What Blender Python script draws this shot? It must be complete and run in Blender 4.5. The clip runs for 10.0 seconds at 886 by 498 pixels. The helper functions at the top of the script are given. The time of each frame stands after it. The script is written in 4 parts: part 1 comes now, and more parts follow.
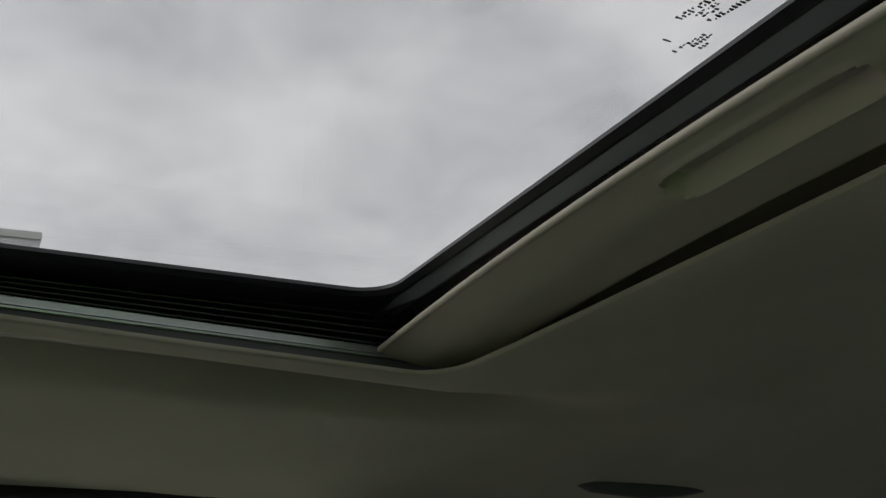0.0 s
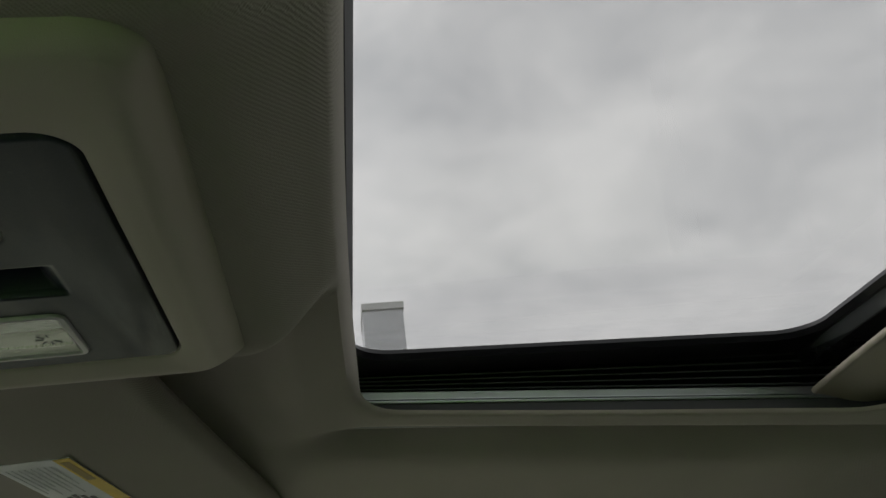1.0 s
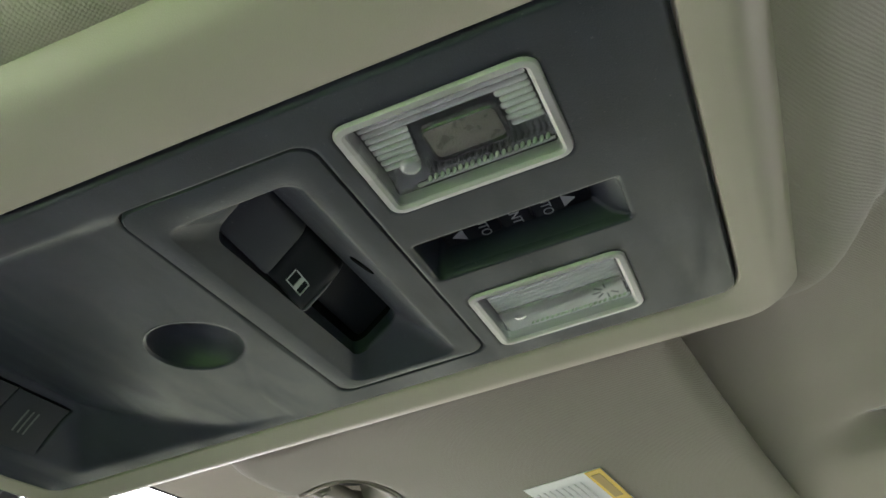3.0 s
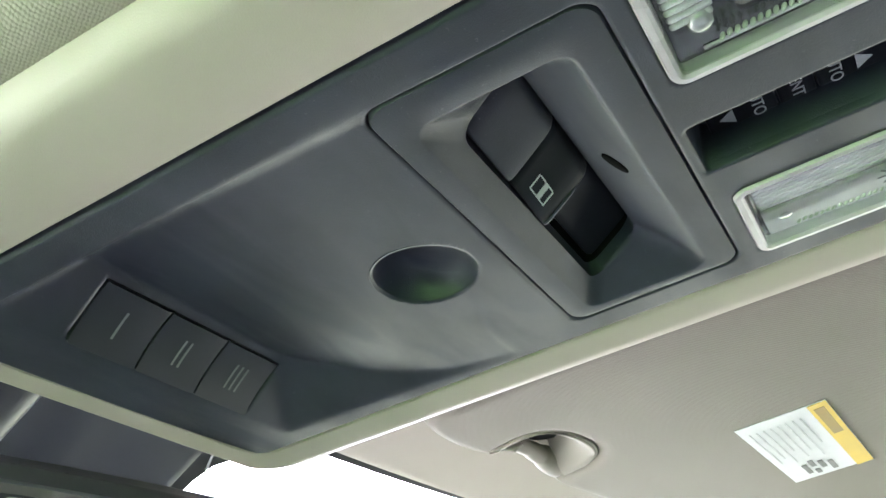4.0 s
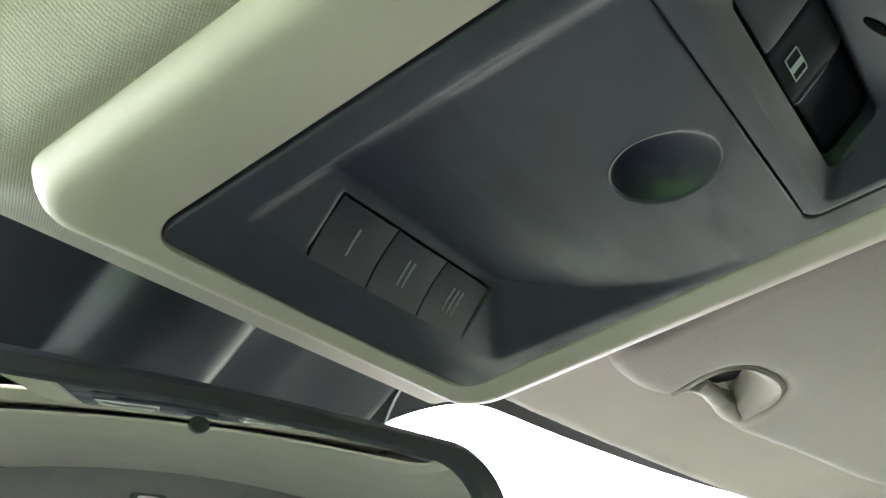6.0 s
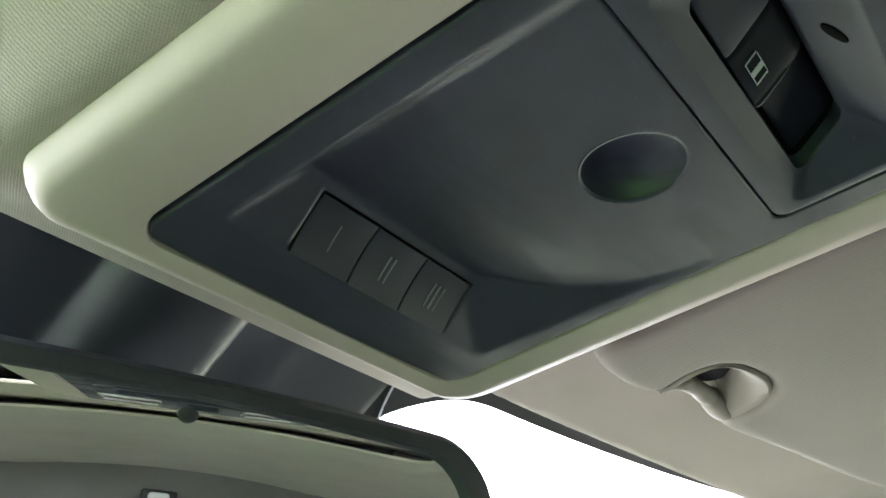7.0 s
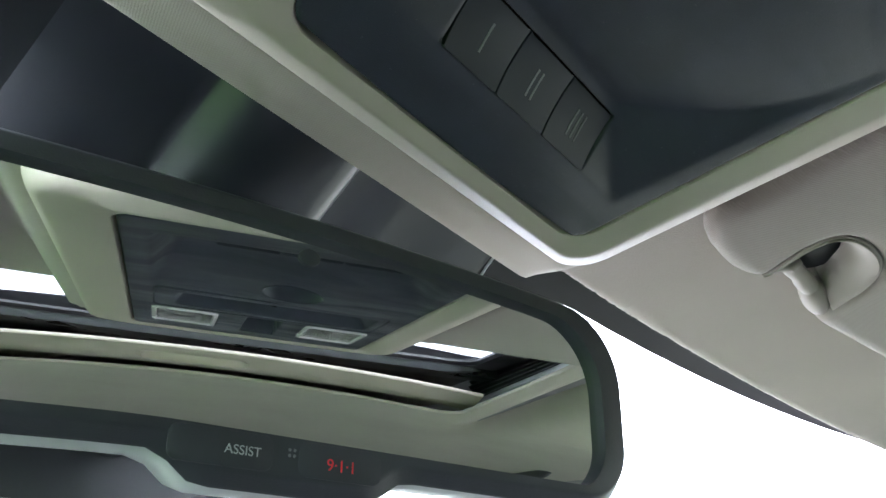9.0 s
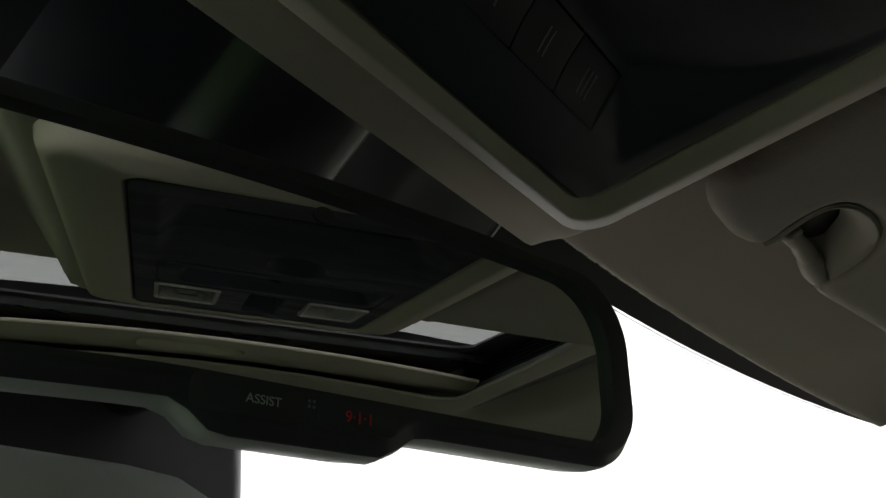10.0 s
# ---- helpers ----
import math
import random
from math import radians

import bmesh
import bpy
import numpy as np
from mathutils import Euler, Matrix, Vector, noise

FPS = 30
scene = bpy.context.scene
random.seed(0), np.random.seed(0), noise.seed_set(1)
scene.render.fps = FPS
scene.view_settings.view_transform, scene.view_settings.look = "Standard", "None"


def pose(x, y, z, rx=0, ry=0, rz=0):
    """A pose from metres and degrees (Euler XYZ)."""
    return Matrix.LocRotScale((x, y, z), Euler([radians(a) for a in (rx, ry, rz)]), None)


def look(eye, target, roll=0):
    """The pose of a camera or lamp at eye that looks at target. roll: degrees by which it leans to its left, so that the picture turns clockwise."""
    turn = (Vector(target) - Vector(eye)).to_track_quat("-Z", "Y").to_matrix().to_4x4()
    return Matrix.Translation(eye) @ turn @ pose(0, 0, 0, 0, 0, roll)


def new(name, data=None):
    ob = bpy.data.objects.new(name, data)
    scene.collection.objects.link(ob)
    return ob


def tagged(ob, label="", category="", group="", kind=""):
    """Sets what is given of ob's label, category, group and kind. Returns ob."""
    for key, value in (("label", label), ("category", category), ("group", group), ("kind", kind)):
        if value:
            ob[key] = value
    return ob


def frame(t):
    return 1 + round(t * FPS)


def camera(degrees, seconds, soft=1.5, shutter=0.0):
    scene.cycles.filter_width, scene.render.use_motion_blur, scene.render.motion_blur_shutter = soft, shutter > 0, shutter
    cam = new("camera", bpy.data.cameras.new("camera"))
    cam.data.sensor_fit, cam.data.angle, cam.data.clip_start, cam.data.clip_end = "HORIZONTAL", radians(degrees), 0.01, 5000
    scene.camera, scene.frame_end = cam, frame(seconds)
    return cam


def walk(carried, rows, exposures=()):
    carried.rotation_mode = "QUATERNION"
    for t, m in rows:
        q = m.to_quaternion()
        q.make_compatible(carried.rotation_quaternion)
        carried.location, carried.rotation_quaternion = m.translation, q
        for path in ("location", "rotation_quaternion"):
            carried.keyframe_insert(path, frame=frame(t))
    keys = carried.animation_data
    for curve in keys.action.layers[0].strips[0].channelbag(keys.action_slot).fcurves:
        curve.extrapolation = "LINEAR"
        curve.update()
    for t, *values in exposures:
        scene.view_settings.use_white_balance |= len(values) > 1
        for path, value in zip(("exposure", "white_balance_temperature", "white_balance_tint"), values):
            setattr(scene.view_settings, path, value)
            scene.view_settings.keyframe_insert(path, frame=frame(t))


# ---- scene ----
cam = camera(53.37, 10.0)
PATH = [
    (0, pose(-0.2475, -0.2551, 1.5574, 111.19, 5.01, -119.54)),
    (0.3, pose(-0.2567, -0.2479, 1.5617, 112.09, 5.53, -111.77)),
    (0.7, pose(-0.2618, -0.2203, 1.5701, 114.52, 5.56, -101.69)),
    (1, pose(-0.2587, -0.2025, 1.5795, 115.50, 6.62, -95.33)),
    (1.5, pose(-0.2432, -0.1847, 1.5796, 119.24, 7.54, -86.35)),
    (2, pose(-0.2313, -0.1579, 1.5725, 120.49, 7.52, -78.12)),
    (2.2, pose(-0.2202, -0.1542, 1.5662, 121.25, 6.48, -75.11)),
    (3.3, pose(-0.2061, -0.1210, 1.5596, 123.27, 7.08, -65.29)),
    (3.5, pose(-0.2018, -0.1117, 1.5638, 122.82, 6.97, -63.30)),
    (4, pose(-0.1942, -0.0749, 1.5661, 122.84, 7.49, -60.22)),
    (4.5, pose(-0.1929, -0.0389, 1.5690, 123.24, 11.17, -57.83)),
    (5, pose(-0.1911, -0.0288, 1.5641, 123.43, 10.68, -55.32)),
    (5.5, pose(-0.1976, -0.0337, 1.5552, 123.67, 6.59, -53.80)),
    (5.7, pose(-0.2043, -0.0239, 1.5544, 123.68, 7.23, -54.07)),
    (6.8, pose(-0.1983, -0.0333, 1.5356, 123.87, 6.44, -53.33)),
    (7, pose(-0.2025, -0.0371, 1.5422, 123.86, 6.36, -53.28)),
    (7.5, pose(-0.2087, -0.0341, 1.5445, 123.83, 6.32, -53.29)),
    (8, pose(-0.2153, -0.0294, 1.5430, 123.67, 6.43, -53.29)),
    (8.5, pose(-0.2123, -0.0131, 1.5373, 123.13, 5.92, -53.33)),
    (9, pose(-0.1920, 0.0397, 1.5201, 123.12, 7.83, -53.42)),
    (9.5, pose(-0.1853, 0.0536, 1.5105, 123.51, 8.15, -53.53)),
    (10, pose(-0.1943, 0.0505, 1.5086, 122.90, 8.60, -53.86)),
]
# seconds, stops, kelvin, tint
EXPOSURES = [(0, 0.52, 6500, 10), (1.0, 0.52, 6650, 9), (1.6, 0.77, 6650, 9), (2.2, 1.47, 6700, 11), (3.3, 3.22, 6250, 16), (3.5, 3.37, 6200, 16), (4.0, 3.95, 6000, 18), (4.5, 4.08, 5950, 18), (5.0, 3.75, 6050, 16), (5.6, 3.55, 6100, 15), (6.8, 3.19, 6150, 14),
             (8.6, 3.19, 5950, 15), (9.0, 3.07, 5700, 16), (9.2, 2.42, 5850, 13), (9.5, 0.87, 6400, 11), (9.8, 0.15, 6600, 11), (10, -0.08, 6700, 11)]
walk(cam, PATH, EXPOSURES)

# ---- world: an overcast sky with soft cloud, and a weak wide sun ----
world = bpy.data.worlds.new("overcast")
scene.world = world
world.use_nodes = True
wn, wl = world.node_tree.nodes, world.node_tree.links
wn.clear()
w_out = wn.new("ShaderNodeOutputWorld")
w_bg = wn.new("ShaderNodeBackground")
w_sky = wn.new("ShaderNodeTexSky")
w_sky.sky_type, w_sky.sun_disc = "NISHITA", False
w_sky.sun_elevation, w_sky.sun_rotation = radians(40), radians(15)
w_co = wn.new("ShaderNodeTexCoord")
w_map = wn.new("ShaderNodeMapping")
w_map.inputs["Scale"].default_value = (1.0, 1.0, 1.9)
w_n = wn.new("ShaderNodeTexNoise")
w_n.inputs["Scale"].default_value, w_n.inputs["Detail"].default_value = 4.0, 8.0
w_n.inputs["Roughness"].default_value = 0.60
w_n.inputs["Distortion"].default_value = 0.35
w_ramp = wn.new("ShaderNodeValToRGB")
w_ramp.color_ramp.elements[0].position, w_ramp.color_ramp.elements[0].color = 0.33, (7.5, 7.65, 7.9, 1)
w_ramp.color_ramp.elements[1].position, w_ramp.color_ramp.elements[1].color = 0.66, (11.2, 11.2, 11.3, 1)
w_mix = wn.new("ShaderNodeMixRGB")
w_mix.inputs[0].default_value = 0.93
wl.new(w_co.outputs["Generated"], w_map.inputs[0])
wl.new(w_map.outputs[0], w_n.inputs["Vector"])
wl.new(w_n.outputs["Fac"], w_ramp.inputs[0])
wl.new(w_sky.outputs[0], w_mix.inputs[1])
wl.new(w_ramp.outputs[0], w_mix.inputs[2])
# the cloud thins and brightens towards the hidden sun ahead
w_dot = wn.new("ShaderNodeVectorMath")
w_dot.operation = "DOT_PRODUCT"
w_dot.inputs[1].default_value = (0.25, 0.90, 0.35)
w_glow = wn.new("ShaderNodeMapRange")
w_glow.inputs["From Min"].default_value, w_glow.inputs["From Max"].default_value = 0.25, 1.0
w_glow.inputs["To Min"].default_value, w_glow.inputs["To Max"].default_value = 1.0, 1.8
w_up = wn.new("ShaderNodeVectorMath")
w_up.operation = "SCALE"
wl.new(w_co.outputs["Generated"], w_dot.inputs[0])
wl.new(w_dot.outputs["Value"], w_glow.inputs["Value"])
wl.new(w_mix.outputs[0], w_up.inputs[0])
wl.new(w_glow.outputs[0], w_up.inputs["Scale"])
wl.new(w_up.outputs[0], w_bg.inputs[0])
w_bg.inputs[1].default_value = 0.15
wl.new(w_bg.outputs[0], w_out.inputs[0])
sun = new("sun", bpy.data.lights.new("sun", "SUN"))
sun.data.energy, sun.data.angle, sun.data.color = 0.5, radians(25), (1.0, 0.97, 0.92)
sun.matrix_world = look((8, 30, 40), (0, 0, 14))

Z = 1.70  # height of the console's underside above the ground


# ---- materials ----
def material(name, color, rough=0.6, metal=0.0, noise_scale=0.0, vary=0.0, bump=0.0, bump_scale=400.0, spec=0.5, coat=0.0):
    """A Principled surface with stains at a large scale and grain at a small one."""
    m = bpy.data.materials.new(name)
    m.use_nodes = True
    n, l = m.node_tree.nodes, m.node_tree.links
    b = n["Principled BSDF"]
    b.inputs["Base Color"].default_value = (*color, 1)
    b.inputs["Roughness"].default_value, b.inputs["Metallic"].default_value = rough, metal
    b.inputs["Specular IOR Level"].default_value = spec
    b.inputs["Coat Weight"].default_value = coat
    co = n.new("ShaderNodeTexCoord")
    if vary:
        t = n.new("ShaderNodeTexNoise")
        t.inputs["Scale"].default_value, t.inputs["Detail"].default_value = noise_scale, 6
        l.new(co.outputs["Object"], t.inputs["Vector"])
        r = n.new("ShaderNodeMapRange")
        r.inputs["From Min"].default_value, r.inputs["From Max"].default_value = 0.3, 0.7
        r.inputs["To Min"].default_value, r.inputs["To Max"].default_value = 1 - vary, 1 + vary
        l.new(t.outputs["Fac"], r.inputs["Value"])
        mix = n.new("ShaderNodeVectorMath")
        mix.operation = "SCALE"
        mix.inputs[0].default_value = color
        l.new(r.outputs[0], mix.inputs["Scale"])
        l.new(mix.outputs[0], b.inputs["Base Color"])
        r2 = n.new("ShaderNodeMapRange")
        r2.inputs["To Min"].default_value, r2.inputs["To Max"].default_value = max(0, rough - 0.12), min(1, rough + 0.12)
        l.new(t.outputs["Fac"], r2.inputs["Value"])
        l.new(r2.outputs[0], b.inputs["Roughness"])
    if bump:
        g = n.new("ShaderNodeTexNoise")
        g.inputs["Scale"].default_value, g.inputs["Detail"].default_value = bump_scale, 3
        l.new(co.outputs["Object"], g.inputs["Vector"])
        bp = n.new("ShaderNodeBump")
        bp.inputs["Strength"].default_value, bp.inputs["Distance"].default_value = bump, 0.0006
        l.new(g.outputs["Fac"], bp.inputs["Height"])
        l.new(bp.outputs[0], b.inputs["Normal"])
    return m


def fabric(name, color, angle, pitch, strength, cross=0.70, wander=2.6):
    """Knitted cloth: fine ribs with broken stitches, and slow stains."""
    m = material(name, color, 0.92, 0, 9.0, 0.06, spec=0.15)
    n, l = m.node_tree.nodes, m.node_tree.links
    b = n["Principled BSDF"]
    b.inputs["Sheen Weight"].default_value = 0.15
    b.inputs["Sheen Roughness"].default_value = 0.5
    co = n.new("ShaderNodeTexCoord")
    mp = n.new("ShaderNodeMapping")
    mp.inputs["Rotation"].default_value = (0, 0, radians(angle))
    l.new(co.outputs["Object"], mp.inputs[0])
    heights = []
    for direction, k in (("Y", 1.0), ("X", cross)):
        w = n.new("ShaderNodeTexWave")
        w.wave_type, w.bands_direction = "BANDS", direction
        w.inputs["Scale"].default_value = 6.2832 / (20 * pitch) * (1.0 if direction == "Y" else 1.3)
        w.inputs["Distortion"].default_value = wander
        w.inputs["Detail"].default_value = 2
        w.inputs["Detail Scale"].default_value = 2.6
        l.new(mp.outputs[0], w.inputs["Vector"])
        s = n.new("ShaderNodeMath")
        s.operation = "MULTIPLY"
        s.inputs[1].default_value = k
        l.new(w.outputs["Fac"], s.inputs[0])
        heights.append(s)
    add = n.new("ShaderNodeMath")
    l.new(heights[0].outputs[0], add.inputs[0])
    l.new(heights[1].outputs[0], add.inputs[1])
    bp = n.new("ShaderNodeBump")
    bp.inputs["Strength"].default_value, bp.inputs["Distance"].default_value = strength, 0.0004
    l.new(add.outputs[0], bp.inputs["Height"])
    l.new(bp.outputs[0], b.inputs["Normal"])
    return m


def pane(name, tint, gloss=0.04, graze=0.9):
    """Thin glass: it lets tinted light straight through and mirrors more at a grazing angle."""
    m = bpy.data.materials.new(name)
    m.use_nodes = True
    n, l = m.node_tree.nodes, m.node_tree.links
    n.clear()
    out = n.new("ShaderNodeOutputMaterial")
    tr = n.new("ShaderNodeBsdfTransparent")
    tr.inputs[0].default_value = (*tint, 1)
    gl = n.new("ShaderNodeBsdfGlossy")
    gl.inputs["Roughness"].default_value = 0.01
    lw = n.new("ShaderNodeLayerWeight")
    lw.inputs["Blend"].default_value = 0.5
    pw = n.new("ShaderNodeMath")
    pw.operation = "POWER"
    pw.inputs[1].default_value = 5.0
    l.new(lw.outputs["Facing"], pw.inputs[0])
    fr = n.new("ShaderNodeMath")
    fr.operation = "MULTIPLY_ADD"
    fr.inputs[1].default_value, fr.inputs[2].default_value = graze, gloss
    l.new(pw.outputs[0], fr.inputs[0])
    mx = n.new("ShaderNodeMixShader")
    l.new(fr.outputs[0], mx.inputs[0])
    l.new(tr.outputs[0], mx.inputs[1])
    l.new(gl.outputs[0], mx.inputs[2])
    l.new(mx.outputs[0], out.inputs[0])
    return m


CLOTH = fabric("headliner_cloth", (0.368, 0.332, 0.283), 28, 0.0011, 0.30)
VISOR_CLOTH = fabric("visor_cloth", (0.228, 0.202, 0.170), 32, 0.0013, 0.46, 0.30, 1.6)
BEIGE = material("beige_grained_plastic", (0.46, 0.415, 0.343), 0.58, 0, 14, 0.04, 0.14, 2600, 0.3)
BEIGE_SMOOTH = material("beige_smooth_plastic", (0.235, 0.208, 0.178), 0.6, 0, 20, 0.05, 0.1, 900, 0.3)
SHADE_CLOTH = material("shade_panel_finish", (0.40, 0.36, 0.30), 0.6, 0, 16, 0.05, 0.08, 900)
CHARCOAL = material("charcoal_plastic", (0.0222, 0.0278, 0.0412), 0.48, 0, 34, 0.24, 0.18, 2400, 0.45)
CHARCOAL_DARK = material("charcoal_button_plastic", (0.017, 0.022, 0.033), 0.50, 0, 40, 0.1, 0.10, 2200, 0.4)
BLACK = material("black_satin_plastic", (0.009, 0.011, 0.016), 0.45, 0, 30, 0.15, 0.04, 1500, 0.15)
BLACK_GLOSS = material("black_gloss_paint", (0.012, 0.014, 0.016), 0.30, 0, 30, 0.15, 0.05, 900)
BLACK_SOFT = material("black_matte_plastic", (0.030, 0.033, 0.041), 0.52, 0, 30, 0.15, 0.2, 1500)
# Near-black that paints the shade inside gaps, holes and shafts.
GAP_SHADE = material("gap_shade_black", (0.004, 0.004, 0.004), 0.9, 0, 30, 0.1, spec=0.05)
RUBBER = material("black_rubber", (0.008, 0.008, 0.010), 0.36, 0, 20, 0.2, 0.05, 700)
ALUMINIUM = material("brushed_aluminium", (0.50, 0.52, 0.54), 0.38, 0.9, 30, 0.08, 0.1, 900)
LENS_RIM = material("milky_clear_plastic", (0.50, 0.47, 0.49), 0.25, 0, 50, 0.08, 0.1, 600)
MARK = material("pale_grey_print", (0.45, 0.47, 0.48), 0.6, 0, 90, 0.12)
MARK_DIM = material("dim_grey_print", (0.16, 0.17, 0.18), 0.6, 0, 90, 0.12)
RED = material("red_print", (0.75, 0.03, 0.04), 0.5, 0, 90, 0.1)
PAPER = material("white_label_paper", (0.72, 0.73, 0.74), 0.6, 0, 60, 0.04)
YELLOW = material("yellow_label_print", (0.72, 0.50, 0.06), 0.6, 0, 60, 0.06)
OCHRE = material("ochre_label_print", (0.36, 0.24, 0.05), 0.6, 0, 60, 0.08)
MOUNT_GREY = material("grey_mount_plastic", (0.05, 0.053, 0.057), 0.36, 0, 25, 0.08, 0.08, 1500)
INK = material("dark_label_print", (0.60, 0.61, 0.62), 0.7, 0, 90, 0.15)
INK_DARK = material("grey_label_symbol", (0.22, 0.22, 0.22), 0.7, 0, 90, 0.15)
FRIT = material("black_ceramic_print", (0.010, 0.011, 0.013), 0.55, 0, 12, 0.2, spec=0.25)
GREY_SHELL = material("grey_housing_plastic", (0.60, 0.61, 0.61), 0.5, 0, 25, 0.08, 0.15, 1500)
WALL_PAINT = material("pale_grey_cladding", (0.62, 0.64, 0.67), 0.7, 0, 0.6, 0.06, 0.2, 6)
TRIM_DARK = material("dark_grey_trim_plastic", (0.06, 0.06, 0.065), 0.6, 0, 10, 0.12, 0.2, 900)
SEAT_GREY = material("grey_cabin_trim", (0.26, 0.25, 0.23), 0.8, 0, 8, 0.1, 0.2, 500)
TRIM_GREY = material("grey_rear_trim", (0.13, 0.125, 0.12), 0.8, 0, 8, 0.1, 0.2, 500)
# Green of the unseen ground sheet that tints light on the driver's side.
GREEN_BOUNCE = material("green_bounce_ground", (0.070, 0.175, 0.013), 0.95, 0, 0.8, 0.3, 0.4, 30)
CONCRETE = material("pale_concrete", (0.262, 0.236, 0.208), 0.9, 0, 0.7, 0.12, 0.3, 20)
GLASS = pane("clear_glass", (0.95, 0.97, 0.95))
GLASS_SIDE = pane("green_tinted_glass", (0.66, 0.76, 0.62))
GLASS_DARK = pane("tinted_roof_glass", (0.515, 0.515, 0.515), 0.012, 0.30)
GLASS_PRIVACY = pane("privacy_glass", (0.17, 0.18, 0.17))
LENS = pane("clear_lens", (0.93, 0.95, 0.93))
COVER = material("satin_cover_plastic", (0.008, 0.011, 0.016), 0.36, 0, 0, 0.0, 0.0, 1200, 0.6)
# Grey that paints the sheen on the sunroof's black rear frame and seal ribs.
SATIN_GREY = material("painted_sheen_grey", (0.075, 0.080, 0.086), 0.32, 0, 30, 0.1, 0.03, 900)
MIRROR = material("mirror_silvering", (0.84, 0.88, 0.84), 0.0, 1.0)


def smudge(m, low, high):
    """Wiped smears and dust: long streaks in the gloss and a little in the colour."""
    n, l = m.node_tree.nodes, m.node_tree.links
    b = n["Principled BSDF"]
    co, mp, t = n.new("ShaderNodeTexCoord"), n.new("ShaderNodeMapping"), n.new("ShaderNodeTexNoise")
    mp.inputs["Rotation"].default_value = (0, 0, radians(-35))
    mp.inputs["Scale"].default_value = (9, 42, 20)
    t.inputs["Scale"].default_value, t.inputs["Detail"].default_value, t.inputs["Distortion"].default_value = 1.3, 7, 0.8
    l.new(co.outputs["Object"], mp.inputs[0])
    l.new(mp.outputs[0], t.inputs["Vector"])
    r = n.new("ShaderNodeMapRange")
    r.inputs["From Min"].default_value, r.inputs["From Max"].default_value = 0.32, 0.70
    r.inputs["To Min"].default_value, r.inputs["To Max"].default_value = low, high
    l.new(t.outputs["Fac"], r.inputs["Value"])
    l.new(r.outputs[0], b.inputs["Roughness"])
    dust, dr = n.new("ShaderNodeTexNoise"), n.new("ShaderNodeMapRange")
    dust.inputs["Scale"].default_value, dust.inputs["Detail"].default_value = 900, 2
    l.new(co.outputs["Object"], dust.inputs["Vector"])
    dr.inputs["From Min"].default_value, dr.inputs["From Max"].default_value, dr.inputs["To Max"].default_value = 0.70, 0.78, 0.30
    l.new(dust.outputs["Fac"], dr.inputs["Value"])
    mix = n.new("ShaderNodeMixRGB")
    mix.inputs[2].default_value = (0.16, 0.17, 0.18, 1)
    l.new(dr.outputs[0], mix.inputs[0])
    l.new(b.inputs["Base Color"].links[0].from_socket, mix.inputs[1])
    l.new(mix.outputs[0], b.inputs["Base Color"])


smudge(CHARCOAL, 0.34, 0.58)


# ---- mesh helpers ----
def part(name, bm, mat, parent=None, label="", smooth=True, crease=38):
    """Links a bmesh as one mesh object."""
    me = bpy.data.meshes.new(name)
    bmesh.ops.recalc_face_normals(bm, faces=bm.faces)
    bm.to_mesh(me)
    bm.free()
    me.materials.append(mat)
    if smooth:
        me.shade_smooth()
        me.set_sharp_from_angle(angle=radians(crease))
    ob = new(name, me)
    if parent is not None:
        ob.parent = parent
    if label:
        ob["label"] = label
    return ob


def thing(name, label, category, at=(0, 0, 0), group="", kind=""):
    ob = new(name)
    ob.empty_display_size = 0.02
    ob.location = at
    return tagged(ob, label, category, group, kind)


def under(ob, parent):
    """Hangs ob, built in world places, under a parent that stands at its own base."""
    ob.parent = parent
    bpy.context.view_layer.update()
    ob.matrix_parent_inverse = parent.matrix_world.inverted()
    return ob


def step(a, b, x):
    t = min(1.0, max(0.0, (x - a) / (b - a)))
    return t * t * (3 - 2 * t)


def rounded(x0, x1, y0, y1, r, n=6):
    """Outline of a rectangle with round corners, anticlockwise."""
    pts = []
    for cx, cy, a0 in ((x1 - r, y1 - r, 0), (x0 + r, y1 - r, 90), (x0 + r, y0 + r, 180), (x1 - r, y0 + r, 270)):
        for i in range(n + 1):
            a = radians(a0 + 90 * i / n)
            pts.append((cx + r * math.cos(a), cy + r * math.sin(a)))
    return pts


def box_sdf(x, y, x0, x1, y0, y1, r):
    qx, qy = abs(x - (x0 + x1) / 2) - (x1 - x0) / 2 + r, abs(y - (y0 + y1) / 2) - (y1 - y0) / 2 + r
    return math.hypot(max(qx, 0), max(qy, 0)) + min(max(qx, qy), 0) - r


def loft(rings, cap_first=False, cap_last=False, closed=True):
    """Skins rings of 3D points that have the same number each."""
    bm = bmesh.new()
    rows = [[bm.verts.new(p) for p in ring] for ring in rings]
    k = len(rows[0])
    for a, b in zip(rows, rows[1:]):
        for i in range(k if closed else k - 1):
            j = (i + 1) % k
            bm.faces.new((a[i], a[j], b[j], b[i]))
    if cap_first:
        bm.faces.new(rows[0][::-1])
    if cap_last:
        bm.faces.new(rows[-1])
    return bm


